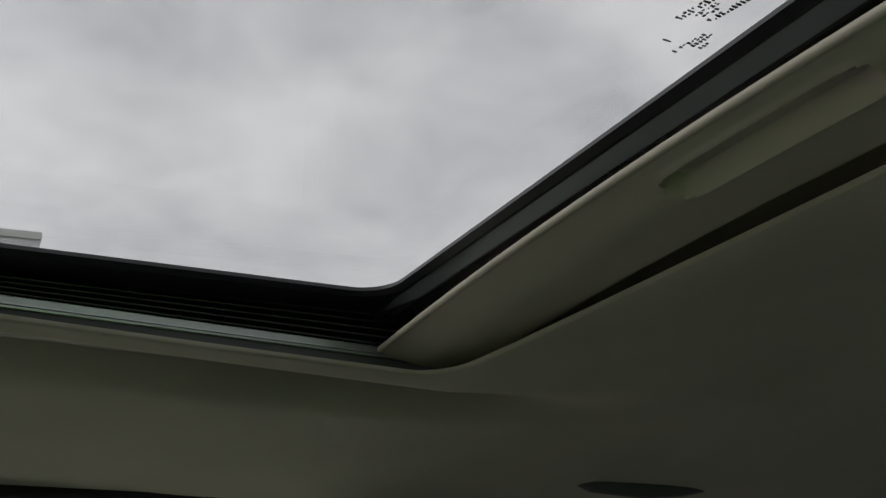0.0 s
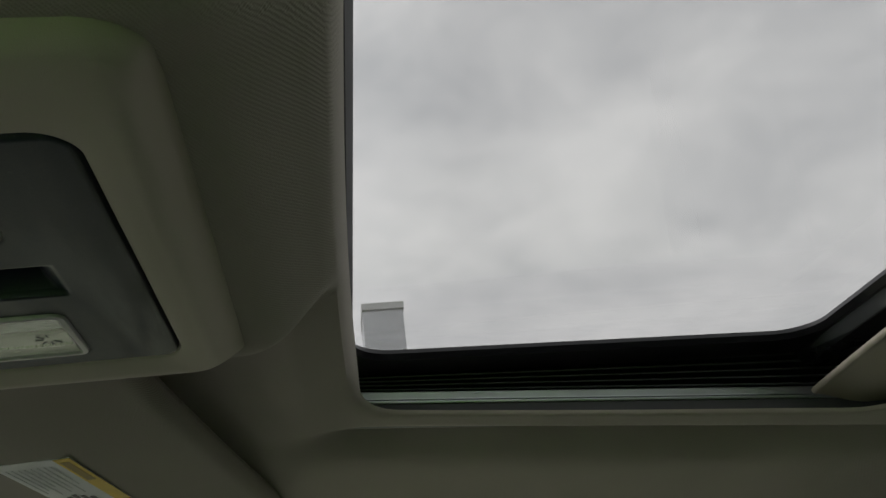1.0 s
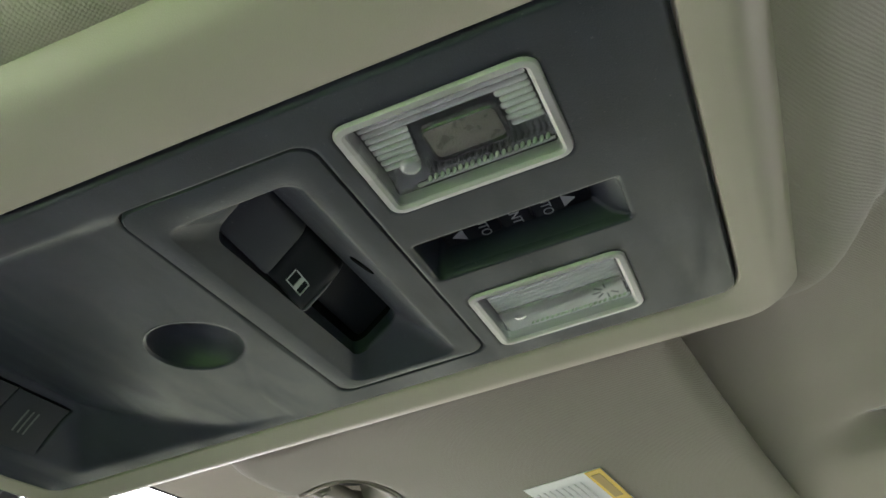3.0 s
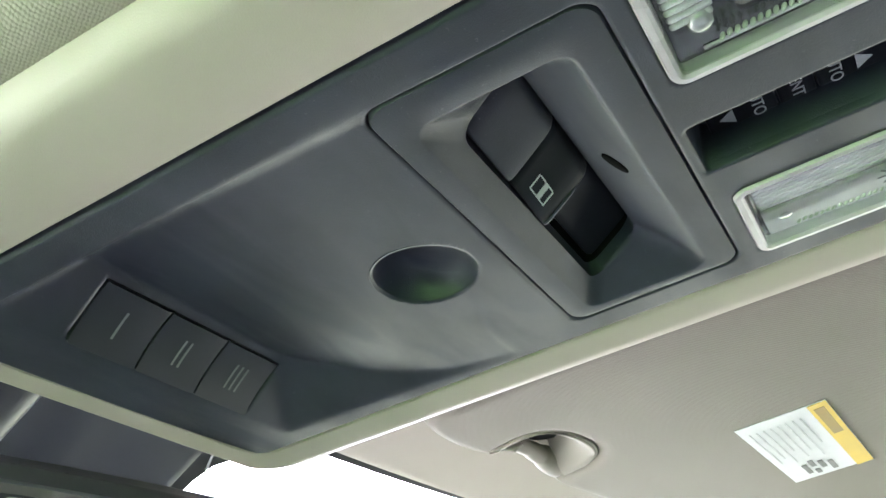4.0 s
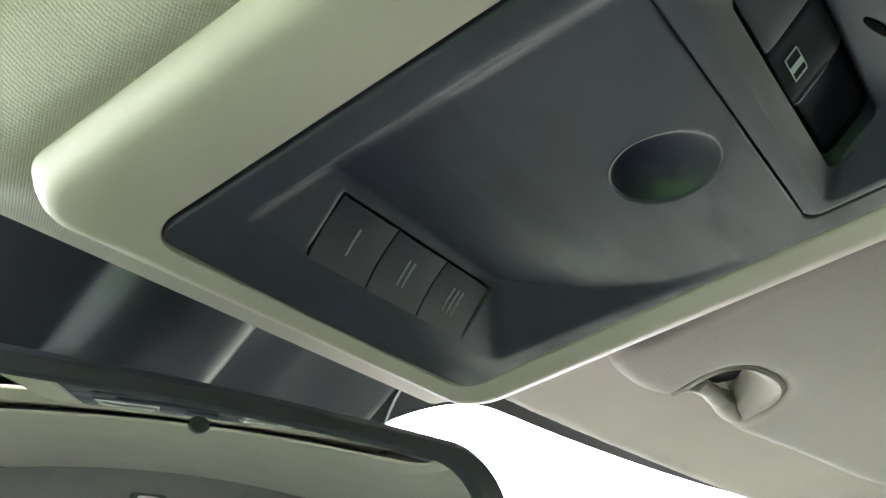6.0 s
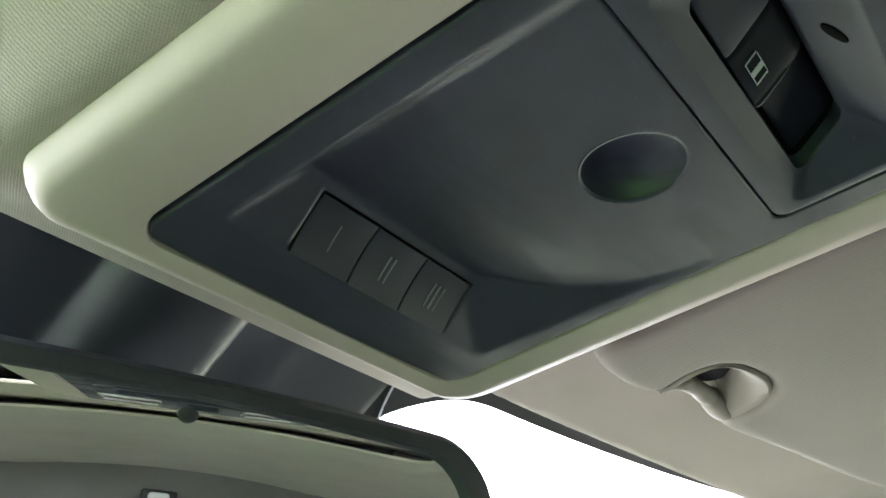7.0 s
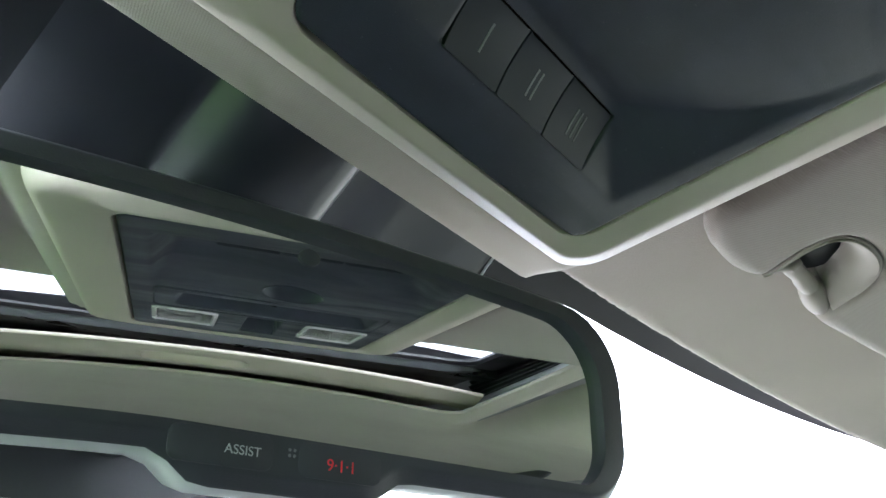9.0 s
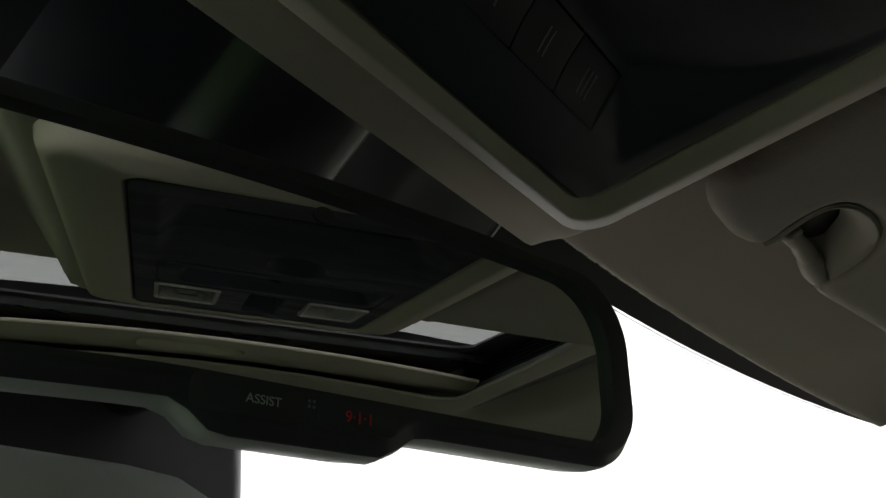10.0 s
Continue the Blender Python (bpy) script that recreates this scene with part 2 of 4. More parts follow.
def slab(outline, z0, z1, edge=0.001):
    """A plate with softened edges, from its outline in the plane."""
    cx = sum(p[0] for p in outline) / len(outline)
    cy = sum(p[1] for p in outline) / len(outline)

    def ring(inset, z):
        out = []
        for x, y in outline:
            d = math.hypot(x - cx, y - cy)
            k = max(0.0, 1 - inset / d) if d else 0
            out.append((cx + (x - cx) * k, cy + (y - cy) * k, z))
        return out

    lo, hi = min(z0, z1), max(z0, z1)
    e = min(edge, (hi - lo) / 2.01)
    return loft([ring(e, lo), ring(e * 0.3, lo + e * 0.3), ring(0, lo + e), ring(0, hi - e), ring(e * 0.3, hi - e * 0.3), ring(e, hi)], True, True)


def block(x0, x1, y0, y1, z0, z1, edge=0.002):
    return slab(rounded(x0, x1, y0, y1, min(edge, (x1 - x0) / 3, (y1 - y0) / 3), 3), z0, z1, edge)


def tube(path, radii, sides=12, caps=True):
    """A round bar along a path."""
    rings = []
    for i, p in enumerate(path):
        p = Vector(p)
        d = (Vector(path[min(i + 1, len(path) - 1)]) - Vector(path[max(i - 1, 0)])).normalized()
        u = d.cross(Vector((0.13, 0.21, 0.97))).normalized()
        v = d.cross(u)
        r = radii[i] if isinstance(radii, (list, tuple)) else radii
        rings.append([p + r * (math.cos(2 * math.pi * k / sides) * u + math.sin(2 * math.pi * k / sides) * v) for k in range(sides)])
    return loft(rings, caps, caps)


def sheet(xs, ys, place, holes=(), roll=(), more=lambda x, y: (1.0, 1.0)):
    """A surface over a grid; place(x, y) gives each 3D point. Each hole is a signed distance, cut out with a clean rim,
    which is turned up by the steps (inward, up) of roll."""
    nx, ny = len(xs), len(ys)
    X, Y = np.meshgrid(np.array(xs, float), np.array(ys, float))
    gone = np.zeros((ny - 1, nx - 1), bool)
    for sdf in holes:
        for j in range(ny - 1):
            for i in range(nx - 1):
                if sdf((xs[i] + xs[i + 1]) / 2, (ys[j] + ys[j + 1]) / 2) < 0:
                    gone[j, i] = True
    bm = bmesh.new()
    verts = {}

    def corner(i, j):
        if (i, j) not in verts:
            x, y = X[j, i], Y[j, i]
            near = [gone[b, a] for a in (i - 1, i) for b in (j - 1, j) if 0 <= a < nx - 1 and 0 <= b < ny - 1]
            if any(near):
                sdf = min(holes, key=lambda f: abs(f(x, y)))
                for _ in range(3):
                    d = sdf(x, y)
                    gx = (sdf(x + 1e-5, y) - sdf(x - 1e-5, y)) / 2e-5
                    gy = (sdf(x, y + 1e-5) - sdf(x, y - 1e-5)) / 2e-5
                    q = max(gx * gx + gy * gy, 0.2)
                    x, y = x - d * gx / q, y - d * gy / q
            verts[i, j] = bm.verts.new(place(x, y))
        return verts[i, j]

    for j in range(ny - 1):
        for i in range(nx - 1):
            if not gone[j, i]:
                q = [corner(i, j), corner(i + 1, j), corner(i + 1, j + 1), corner(i, j + 1)]
                bm.faces.new(q)
    if roll:
        rim = [e for e in bm.edges if e.is_boundary]
        inner = []
        for e in rim:
            m = (e.verts[0].co + e.verts[1].co) / 2
            if any(abs(sdf(m.x, m.y)) < 0.004 for sdf in holes):
                inner.append(e)
        for dx, up in roll:
            got = bmesh.ops.extrude_edge_only(bm, edges=inner)["geom"]
            for v in got:
                if isinstance(v, bmesh.types.BMVert):
                    sdf = min(holes, key=lambda f: abs(f(v.co.x, v.co.y)))
                    x, y = v.co.x, v.co.y
                    gx = (sdf(x + 1e-5, y) - sdf(x - 1e-5, y)) / 2e-5
                    gy = (sdf(x, y + 1e-5) - sdf(x, y - 1e-5)) / 2e-5
                    k_in, k_up = more(x, y)
                    v.co += Vector((-dx * gx * k_in, -dx * gy * k_in, up * k_up))
            inner = [e for e in got if isinstance(e, bmesh.types.BMEdge)]
    return bm


def spans(*pieces):
    """Grid lines: (from, to, step) one after another."""
    out = []
    for a, b, s in pieces:
        n = max(1, round(abs(b - a) / s))
        out += [a + (b - a) * i / n for i in range(n)]
    return out + [pieces[-1][1]]


def lettering(name, words, size, mat, m, parent):
    """Flat words, as a mesh, centred on the pose m."""
    cu = bpy.data.curves.new(name, "FONT")
    cu.body, cu.size, cu.align_x, cu.align_y, cu.extrude = words, size, "CENTER", "CENTER", 0.00008
    tmp = bpy.data.objects.new(name, cu)
    me = bpy.data.meshes.new_from_object(tmp)
    bpy.data.objects.remove(tmp)
    me.materials.append(mat)
    ob = new(name, me)
    ob.matrix_world = m
    ob.parent = parent
    return ob


def lift(bm, m):
    bmesh.ops.transform(bm, matrix=m, verts=bm.verts)
    return bm


# ---- roof lining ----
SUN_X, SUN_F, SUN_R, SUN_C = 0.300, -0.2058, -0.580, 0.030  # opening of the sunroof: half width, front, rear, corner radius


def opening(x, y):
    bow = 0.050 * max(0.0, 1 - (x / 0.30) ** 2)
    return box_sdf(x, y + 0.09 * x * x * step(-0.40, -0.28, y) + bow * step(-0.45, -0.58, y), -SUN_X, SUN_X, SUN_R, SUN_F, SUN_C)


def front_edge(x):
    a = abs(x)
    return 0.190 - 0.20 * max(0.0, a - 0.12) ** 2


def lining(x, y):
    """Height of the headliner above the console's underside."""
    a = abs(x)
    base = 0.0315 + 0.088 * (min(-0.22, max(y, -0.60)) + 0.22) + 0.0100 * step(-0.18, -0.10, y) - 0.055 * step(-0.75, -1.60, y)
    base += 0.022 * max(0.0, 1 - (x / 0.31) ** 2) * step(-0.35, -0.60, y)
    base += 0.005 * step(-0.180, -0.209, y) * step(-0.29, -0.235, y) * (1 - step(0.25, 0.31, a))
    side = max(0.0, a - 0.310)
    dip = 0.0240 * math.exp(-((side - 0.054) / 0.024) ** 2) * step(-0.15, -0.25, y) * (1 - step(-0.62, -0.80, y))
    flat = 1 - 0.75 * step(-0.12, 0.12, y)
    z = base - (0.055 * side + 0.30 * side ** 2) * flat + dip * step(0.0, 0.03, side)
    # the swelling that carries the console
    r = 0.070 if y < 0 else 0.045
    back = step(-0.08, -0.16, y)
    d = box_sdf(x, y, -0.122, 0.122, -0.235 + 0.025 * back, 0.230, r)
    k = 1 - step(-0.006 + 0.004 * back, 0.030 - 0.017 * back, d)
    low = 0.0125 - 0.0035 * step(-0.085, -0.108, x) * step(0.185, 0.150, y) * step(-0.21, -0.15, y) + 0.022 * step(-0.172, -0.216, y) + 0.006 * step(0.165, 0.19, y)
    return z + (min(low, z) - z) * k


def lining_at(x, y):
    return (x, y, Z + lining(x, y))


def rim_turn(x, y):
    """How far the cloth's rim is drawn in and up; the front rim of the sunroof is tall and straight."""
    k = step(-0.240, -0.213, y) * step(0.0, -0.1, y)
    return 1 + 2.2 * k, 1 + ((0.056 - lining(x, max(y, -0.2075))) / 0.0032 - 1) * k * (1 - step(0.20, 0.29, abs(x)))


xs = spans((-0.622, -0.38, 0.011), (-0.38, 0.38, 0.005), (0.38, 0.622, 0.011))
ys = spans((-1.75, -0.62, 0.04), (-0.62, 0.205, 0.005))
bm = sheet(xs, ys, lining_at, [opening, lambda x, y: (front_edge(x) - y) * 0.9, lambda x, y: box_sdf(x, y, -0.097, 0.097, -0.158, 0.152, 0.01)],
           [(0.0006, 0.0004), (0.0008, 0.0010), (0.0006, 0.0018)], rim_turn)
headliner = tagged(part("ceiling", bm, CLOTH), "greyish beige knitted cloth roof lining round the sunroof", "ceiling", kind="structure")

# frayed fibres along the cut front edge of the cloth
fringe = bmesh.new()
rng = random.Random(9)
for i in range(900):
    x = rng.uniform(0.150, 0.6) * rng.choice((-1, 1))
    y, z, w, long = front_edge(x), Z + lining(x, front_edge(x)), rng.uniform(0.0004, 0.0010), rng.uniform(0.0000, 0.0008)
    base = [fringe.verts.new(q) for q in ((x - w, y + 0.0006, z + 0.0006), (x + w, y + 0.0006, z + 0.0006), (x, y + 0.0006, z + 0.0014))]
    tip = fringe.verts.new((x + rng.uniform(-0.0006, 0.0006), y + 0.0019 + long, z + 0.0016))
    for a, b in ((0, 1), (1, 2), (2, 0)):
        fringe.faces.new((base[a], base[b], tip))
tagged(part("cloth_fringe", fringe, CLOTH, headliner, smooth=False), kind="stuff")

# steel roof skin over the lining, open at the sunroof
bm = sheet(spans((-0.74, -0.4, 0.085), (-0.4, 0.4, 0.02), (0.4, 0.74, 0.085)), spans((-1.8, -0.7, 0.1), (-0.7, -0.1, 0.02), (-0.1, 0.19, 0.07)),
           lambda x, y: (x, y - 0.22 * x * x * step(0.0, 0.19, y), Z + 0.098 - 0.12 * abs(x) ** 2.2 - 0.016 * step(0.0, 0.2, y)),
           [lambda x, y: box_sdf(x, y, -0.37, 0.37, -0.64, -0.18, 0.05)])
tagged(part("roof", bm, WALL_PAINT), "painted steel roof skin of the cab", "roof", kind="structure")

# ---- overhead console ----
console = thing("overhead_console", "dark charcoal overhead console in a beige bezel under the headliner", "console", (0, 0, Z))
console.rotation_euler.x = radians(-0.9)
PX, PL, PF, PR = 0.0770, -0.0782, 0.1455, -0.1450


def bow(x, y):
    """The front edge of the console bows gently forward in its middle."""
    return y + 0.0022 * (1 - (x / 0.085) ** 2) * step(0.127, 0.1455, y)


def bez(t, z, z_rear, z_driver):
    """A ring of the bezel, t of the way from its inner edge to its outer one: folded along the passenger's side and the front, gently crowned along the driver's."""
    a = rounded(PL - 0.0008, PX + 0.0008, PR - 0.0008, PF + 0.0008, 0.0118, 12)
    b = rounded(-0.1120, 0.1110, -0.1700, 0.1630, 0.017, 12)
    ring = []
    for p, q in zip(a, b):
        x, y = p[0] + (q[0] - p[0]) * t, p[1] + (q[1] - p[1]) * t
        k = step(-0.062, -0.0765, p[0])
        x += 0.0085 * t * step(0.080, 0.088, q[0]) * step(0.14, 0.0, q[1])
        z_here = z + (z_rear - z) * step(-0.146, -0.162, q[1])
        ring.append((x, bow(p[0], y), z_here + (z_driver - z_here) * k))
    return ring


part("bezel", loft([bez(*row) for row in (
    (0, 0.006, 0.006, 0.006), (0, 0.0006, 0.0006, 0.0006), (0.02, -0.0003, -0.0003, -0.0003), (0.07, -0.0007, -0.0006, -0.0006), (0.20, -0.0017, -0.0008, -0.0007), (0.29, -0.0024, -0.0009, -0.0007),
    (0.33, -0.0026, -0.0009, -0.0006), (0.37, -0.0025, -0.0010, -0.0006), (0.44, -0.0017, -0.0010, -0.0005), (0.55, -0.0002, -0.0002, -0.0003), (0.66, 0.0013, 0.0029, 0.0001), (0.76, 0.0027, 0.0062, 0.0006),
    (0.84, 0.0040, 0.0088, 0.0015), (0.91, 0.0060, 0.0113, 0.0040), (0.96, 0.0095, 0.0133, 0.0075), (1.0, 0.0160, 0.0160, 0.0130))]), BEIGE, console, "beige grained plastic bezel")

DISH = (0.0055, 0.0250, 0.0158)
LAMPS = [(-0.0662, -0.0262), (0.0262, 0.0662)]
LAMP_Y = (-0.1145, -0.0615)
SLOT = (-0.0100, 0.0125, -0.1210, -0.0590)
PLATE = (-0.0650, 0.0655, -0.0565, 0.0020)


def smooth_min(a, b, k):
    h = max(k - abs(a - b), 0.0) / k
    return min(a, b) - h * h * k / 4


def panel_z(x, y):
    """The panel with its scooped pocket: a floor that dips towards the front between four sloping walls."""
    far_side = step(-0.05, 0.06, x)
    start = -0.012 + 0.040 * far_side
    d = 0.0172 * ((y - start) / (0.107 - start)) ** (1.45 + 0.55 * far_side) if y > start else (y - start) * 0.5
    d = smooth_min(d, (0.0648 + (0.1175 - y) * 0.075 - x) * 0.56, 0.0016)
    d = smooth_min(d, (0.1232 - y) * 0.84, 0.0030)
    d = smooth_min(d, (x + 0.0652) * 1.15, 0.0045)
    d = (d + math.hypot(d, 0.0013)) / 2
    e = min(x - PL, PX - x, PF - y, y - PR)
    return d + 0.0028 * (1 - step(0.0, 0.0016, e)) ** 1.5 - 0.0006


holes = [lambda x, y: box_sdf(x, y, -0.0403, 0.0406, 0.1060, 0.1230, 0.0006), lambda x, y: math.hypot(x - DISH[0], y - DISH[1]) - DISH[2], lambda x, y: box_sdf(x, y, *SLOT, 0.002), lambda x, y: box_sdf(x, y, *PLATE, 0.006)]
holes.append(lambda x, y: -box_sdf(x, y, PL, PX, PR, PF, 0.0105))
for a, b in LAMPS:
    holes.append(lambda x, y, a=a, b=b: box_sdf(x, y, a, b, *LAMP_Y, 0.005))
bm = sheet(spans((PL, PL + 0.003, 0.0006), (PL + 0.003, -0.070, 0.0011), (-0.070, -0.056, 0.0005), (-0.056, 0.040, 0.0011), (0.040, 0.074, 0.0008), (0.074, PX - 0.003, 0.0011), (PX - 0.003, PX, 0.0006)),
           spans((PR, PR + 0.003, 0.0006), (PR + 0.003, PF - 0.003, 0.0011), (PF - 0.003, PF, 0.0006)),
           lambda x, y: (x, bow(x, y), panel_z(x, y)), holes, [(0.0004, 0.0008), (0.0, 0.003)])
part("panel", bm, CHARCOAL, console, "dark charcoal grained plastic panel with a scooped pocket", crease=75)

# round finger dish, steep at its front and running out softly to the rear
rings = []
for k_r, sink in ((1.09, 0.0003), (1.05, -0.0004), (1.0, 0.0), (0.975, 0.0010), (0.94, 0.0026), (0.88, 0.0046), (0.78, 0.0068), (0.64, 0.0086), (0.46, 0.0098), (0.24, 0.0104), (0.03, 0.0106)):
    ring = []
    for k in range(48):
        c, d = math.cos(2 * math.pi * k / 48), math.sin(2 * math.pi * k / 48)
        level = panel_z(DISH[0] + DISH[2] * c * min(1.0, k_r), DISH[1] + DISH[2] * d * min(1.0, k_r))
        soft = 0.62 + 0.38 * step(-0.9, 0.5, d * k_r)
        ring.append((DISH[0] + DISH[2] * k_r * c, DISH[1] + DISH[2] * k_r * d + 0.003 * (1 - k_r), level + 0.0002 + sink * soft))
    rings.append(ring)
part("finger_dish", loft(rings, False, True), CHARCOAL, console, "round finger dish sunk in the pocket")

# three remote buttons on the slanted wall of the pocket
for i in range(3):
    x0 = -0.0396 + i * 0.0265
    rings = []
    for x in (x0 + 0.0003, x0 + 0.0010, x0 + 0.0253, x0 + 0.0260):
        drop = 0.0005 if x in (x0 + 0.0003, x0 + 0.0260) else 0.0
        ring = []
        for k in range(9):
            t = k / 8
            sag = 0.0010 * 4 * t * (1 - t)
            ring.append((x, 0.1066 + 0.0160 * t + 0.67 * sag - 0.67 * drop, 0.0132 - 0.0140 * t + 0.74 * sag + 0.74 * drop - 0.0003))
        for k in range(8, -1, -1):
            t = k / 8
            ring.append((x, 0.1066 + 0.0160 * t + 0.0035, 0.0132 - 0.0140 * t + 0.0045))
        rings.append(ring)
    button = part("remote_button", loft(rings, True, True), CHARCOAL_DARK, console)
    for k in range(i + 1):
        cx = x0 + 0.0131 + (k - i / 2) * 0.0026
        rings = []
        for t in (0.28, 0.4, 0.52, 0.64, 0.72):
            sag = 0.0010 * 4 * t * (1 - t)
            y, z = 0.1066 + 0.0160 * t + 0.67 * sag, 0.0132 - 0.0140 * t + 0.74 * sag - 0.0003
            rings.append([(cx - 0.0004, y, z), (cx + 0.0004, y, z), (cx + 0.0004, y - 0.0001, z - 0.00012), (cx - 0.0004, y - 0.0001, z - 0.00012)])
        part("mark", loft(rings, True, True), MARK_DIM, button)
# Black backing paints the shade in the joints round the buttons.
rings = []
for x in (-0.0403, 0.0406):
    rings.append([(x, 0.1055, 0.0165), (x, 0.1140, 0.0115), (x, 0.1240, 0.0030), (x, 0.1290, 0.0060), (x, 0.1150, 0.0220)])
part("button_backing", loft(rings, True, True), GAP_SHADE, console)


# plate of the rear window switch: a flat rim, a funnel that leans and a sunk rocker
def plate_ring(x0, x1, y0, y1, r, z):
    return [(x, y, z) for x, y in rounded(x0, x1, y0, y1, r)]


def lean(x, y, z):
    """The bottom of the funnel leans up towards the rear and is drawn askew."""
    return (x + 0.30 * (y + 0.0195), y, z - 0.42 * (y + 0.0195))


def lean_ring(x0, x1, y0, y1, r, z):
    return [lean(x, y, z) for x, y in rounded(x0, x1, y0, y1, r)]


def between(a, b, t, dz=0.0):
    return [(p[0] + (q[0] - p[0]) * t, p[1] + (q[1] - p[1]) * t, p[2] + (q[2] - p[2]) * t + dz) for p, q in zip(a, b)]


def rolled(a, b, t, depth):
    """A ring t of the way from a to b in plan, and depth of the way down: walls that roll over from the rim."""
    return [(p[0] + (q[0] - p[0]) * t, p[1] + (q[1] - p[1]) * t, p[2] + (q[2] - p[2]) * depth) for p, q in zip(a, b)]


mouth = plate_ring(-0.0535, 0.0602, -0.0470, -0.0056, 0.0050, -0.0006)
shaft = lean_ring(-0.0415, 0.0500, -0.0312, -0.0118, 0.0052, 0.0076)
walls = [rolled(mouth, shaft, t, d) for t, d in ((0.03, 0.012), (0.07, 0.045), (0.13, 0.115), (0.24, 0.25), (0.40, 0.43), (0.60, 0.64), (0.80, 0.84), (0.92, 0.95))]
part("switch_plate", loft([
    plate_ring(-0.0643, 0.0648, -0.0558, 0.0013, 0.0060, 0.0040), plate_ring(-0.0643, 0.0648, -0.0558, 0.0013, 0.0060, 0.0004),
    plate_ring(-0.0638, 0.0643, -0.0553, 0.0008, 0.0056, -0.0004), plate_ring(-0.0600, 0.0625, -0.0515, -0.0020, 0.0052, -0.0007), mouth] + walls +
    [shaft, lean_ring(-0.0411, 0.0496, -0.0309, -0.0113, 0.0050, 0.0090), lean_ring(-0.0409, 0.0494, -0.0307, -0.0115, 0.0050, 0.0130)]), CHARCOAL, console, "charcoal plate with a leaning funnel-shaped recess", crease=50)
# Deep walls blackened: the shade down the shaft is in their colour.
part("switch_shaft", loft([lean_ring(-0.0410, 0.0495, -0.0308, -0.0114, 0.0050, 0.0120), lean_ring(-0.0405, 0.0490, -0.0304, -0.0118, 0.0050, 0.0240)], False, True), GAP_SHADE, console, "shaft of the rocker switch, blackened to stand for its shade")


def rocker_body(profile, ya, yb, base):
    rings = []
    for y, dz in ((ya, 0.0020), (ya + 0.0007, 0.0008), (ya + 0.0018, 0.0002), (ya + 0.0034, 0.0), (yb - 0.0034, 0.0), (yb - 0.0018, 0.0002), (yb - 0.0007, 0.0008), (yb, 0.0020)):
        rings.append([lean(x, y, z + dz) for x, z in profile] + [lean(x, y, base) for x, z in profile[::-1]])
    return loft(rings, True, True)


def rocker_face(x):
    """The printed half of the rocker: hollow behind the pad and swelling towards its lip."""
    return 0.0082 - 0.0026 * step(-0.0140, 0.0075, x)


ROCKER_Y = (-0.0302, -0.0120)
rocker = part("rocker_switch", rocker_body([(-0.0140, 0.0110), (-0.0136, 0.0087)] + [(x, rocker_face(x)) for x in (-0.0128, -0.0110, -0.0080, -0.0040, 0.0, 0.0040, 0.0068)] + [(0.0082, 0.0062), (0.0088, 0.0072), (0.0092, 0.0110), (0.0102, 0.0148), (0.0200, 0.0150), (0.0485, 0.0150)], *ROCKER_Y, 0.0225), BLACK, console, "black rocker switch with a printed window symbol")
pad = [(-0.0402, 0.0125), (-0.0398, 0.0098), (-0.0385, 0.0089), (-0.0350, 0.0085), (-0.0310, 0.0083), (-0.0260, 0.0080), (-0.0215, 0.0076), (-0.0168, 0.0072), (-0.0150, 0.0073), (-0.0143, 0.0085)]
part("rocker_cap", rocker_body(pad, -0.0301, -0.0122, 0.0225), CHARCOAL, rocker, "hollowed charcoal thumb pad")
symbol = bmesh.new()
ix, iy = -0.0028, -0.0180


def icon_bar(xa, xb, ya, yb):
    """One stroke of the printed symbol, lying on the rocker."""
    q = [(ix + x, iy + y) for x, y in ((xa, ya), (xb, ya), (xb, yb), (xa, yb))]
    hi = [symbol.verts.new(lean(x, y, rocker_face(x) - 0.0003)) for x, y in q]
    lo = [symbol.verts.new(lean(x, y, rocker_face(x) + 0.0002)) for x, y in q]
    symbol.faces.new(hi)
    for i in range(4):
        symbol.faces.new((lo[i], lo[(i + 1) % 4], hi[(i + 1) % 4], hi[i]))


for box in ((-0.0042, 0.0042, 0.0019, 0.0022), (-0.0034, 0.0036, -0.0022, -0.0019), (-0.0042, -0.0038, -0.0020, 0.0019), (0.0038, 0.0042, -0.0020, 0.0019), (-0.0004, 0.0014, -0.0019, 0.0019)):
    icon_bar(*box)
part("window_symbol", symbol, MARK, rocker, smooth=False)
part("ridge", rocker_body([(0.0066, 0.0066), (0.0069, 0.0054), (0.0074, 0.0051), (0.0081, 0.0053), (0.0085, 0.0066)], -0.0262, -0.0122, 0.0105), CHARCOAL, rocker)
# small drop-shaped hole on the funnel's rear slope: a plate blackened like its shade
slot_turn = Matrix.Translation((0.0002, -0.0388, 0.0070)) @ Matrix.Rotation(radians(40), 4, "X") @ Matrix.Rotation(radians(-30), 4, "Z")
part("microphone_slot", lift(slab([((0.0042 if math.cos(k * math.pi / 12) < 0 else 0.0054) * math.cos(k * math.pi / 12), 0.0019 * math.sin(k * math.pi / 12)) for k in range(24)], -0.0007, 0.0012, 0.0002), slot_turn), GAP_SHADE, console)

# map lamps: a milky rim, a clear lens, rods and beads of clear plastic over a silver bowl
LAMP_WINDOW = material("frosted_lamp_window", (0.27, 0.235, 0.215), 0.30, 0.3, 300, 0.18, 1.0, 1400)
BOWL = material("dull_silver_bowl", (0.17, 0.165, 0.17), 0.16, 0.85, 120, 0.35, 0.3, 700)
ROD = material("clear_rod_plastic", (0.90, 0.87, 0.89), 0.13, 0.72, 200, 0.16, 0.15, 900)
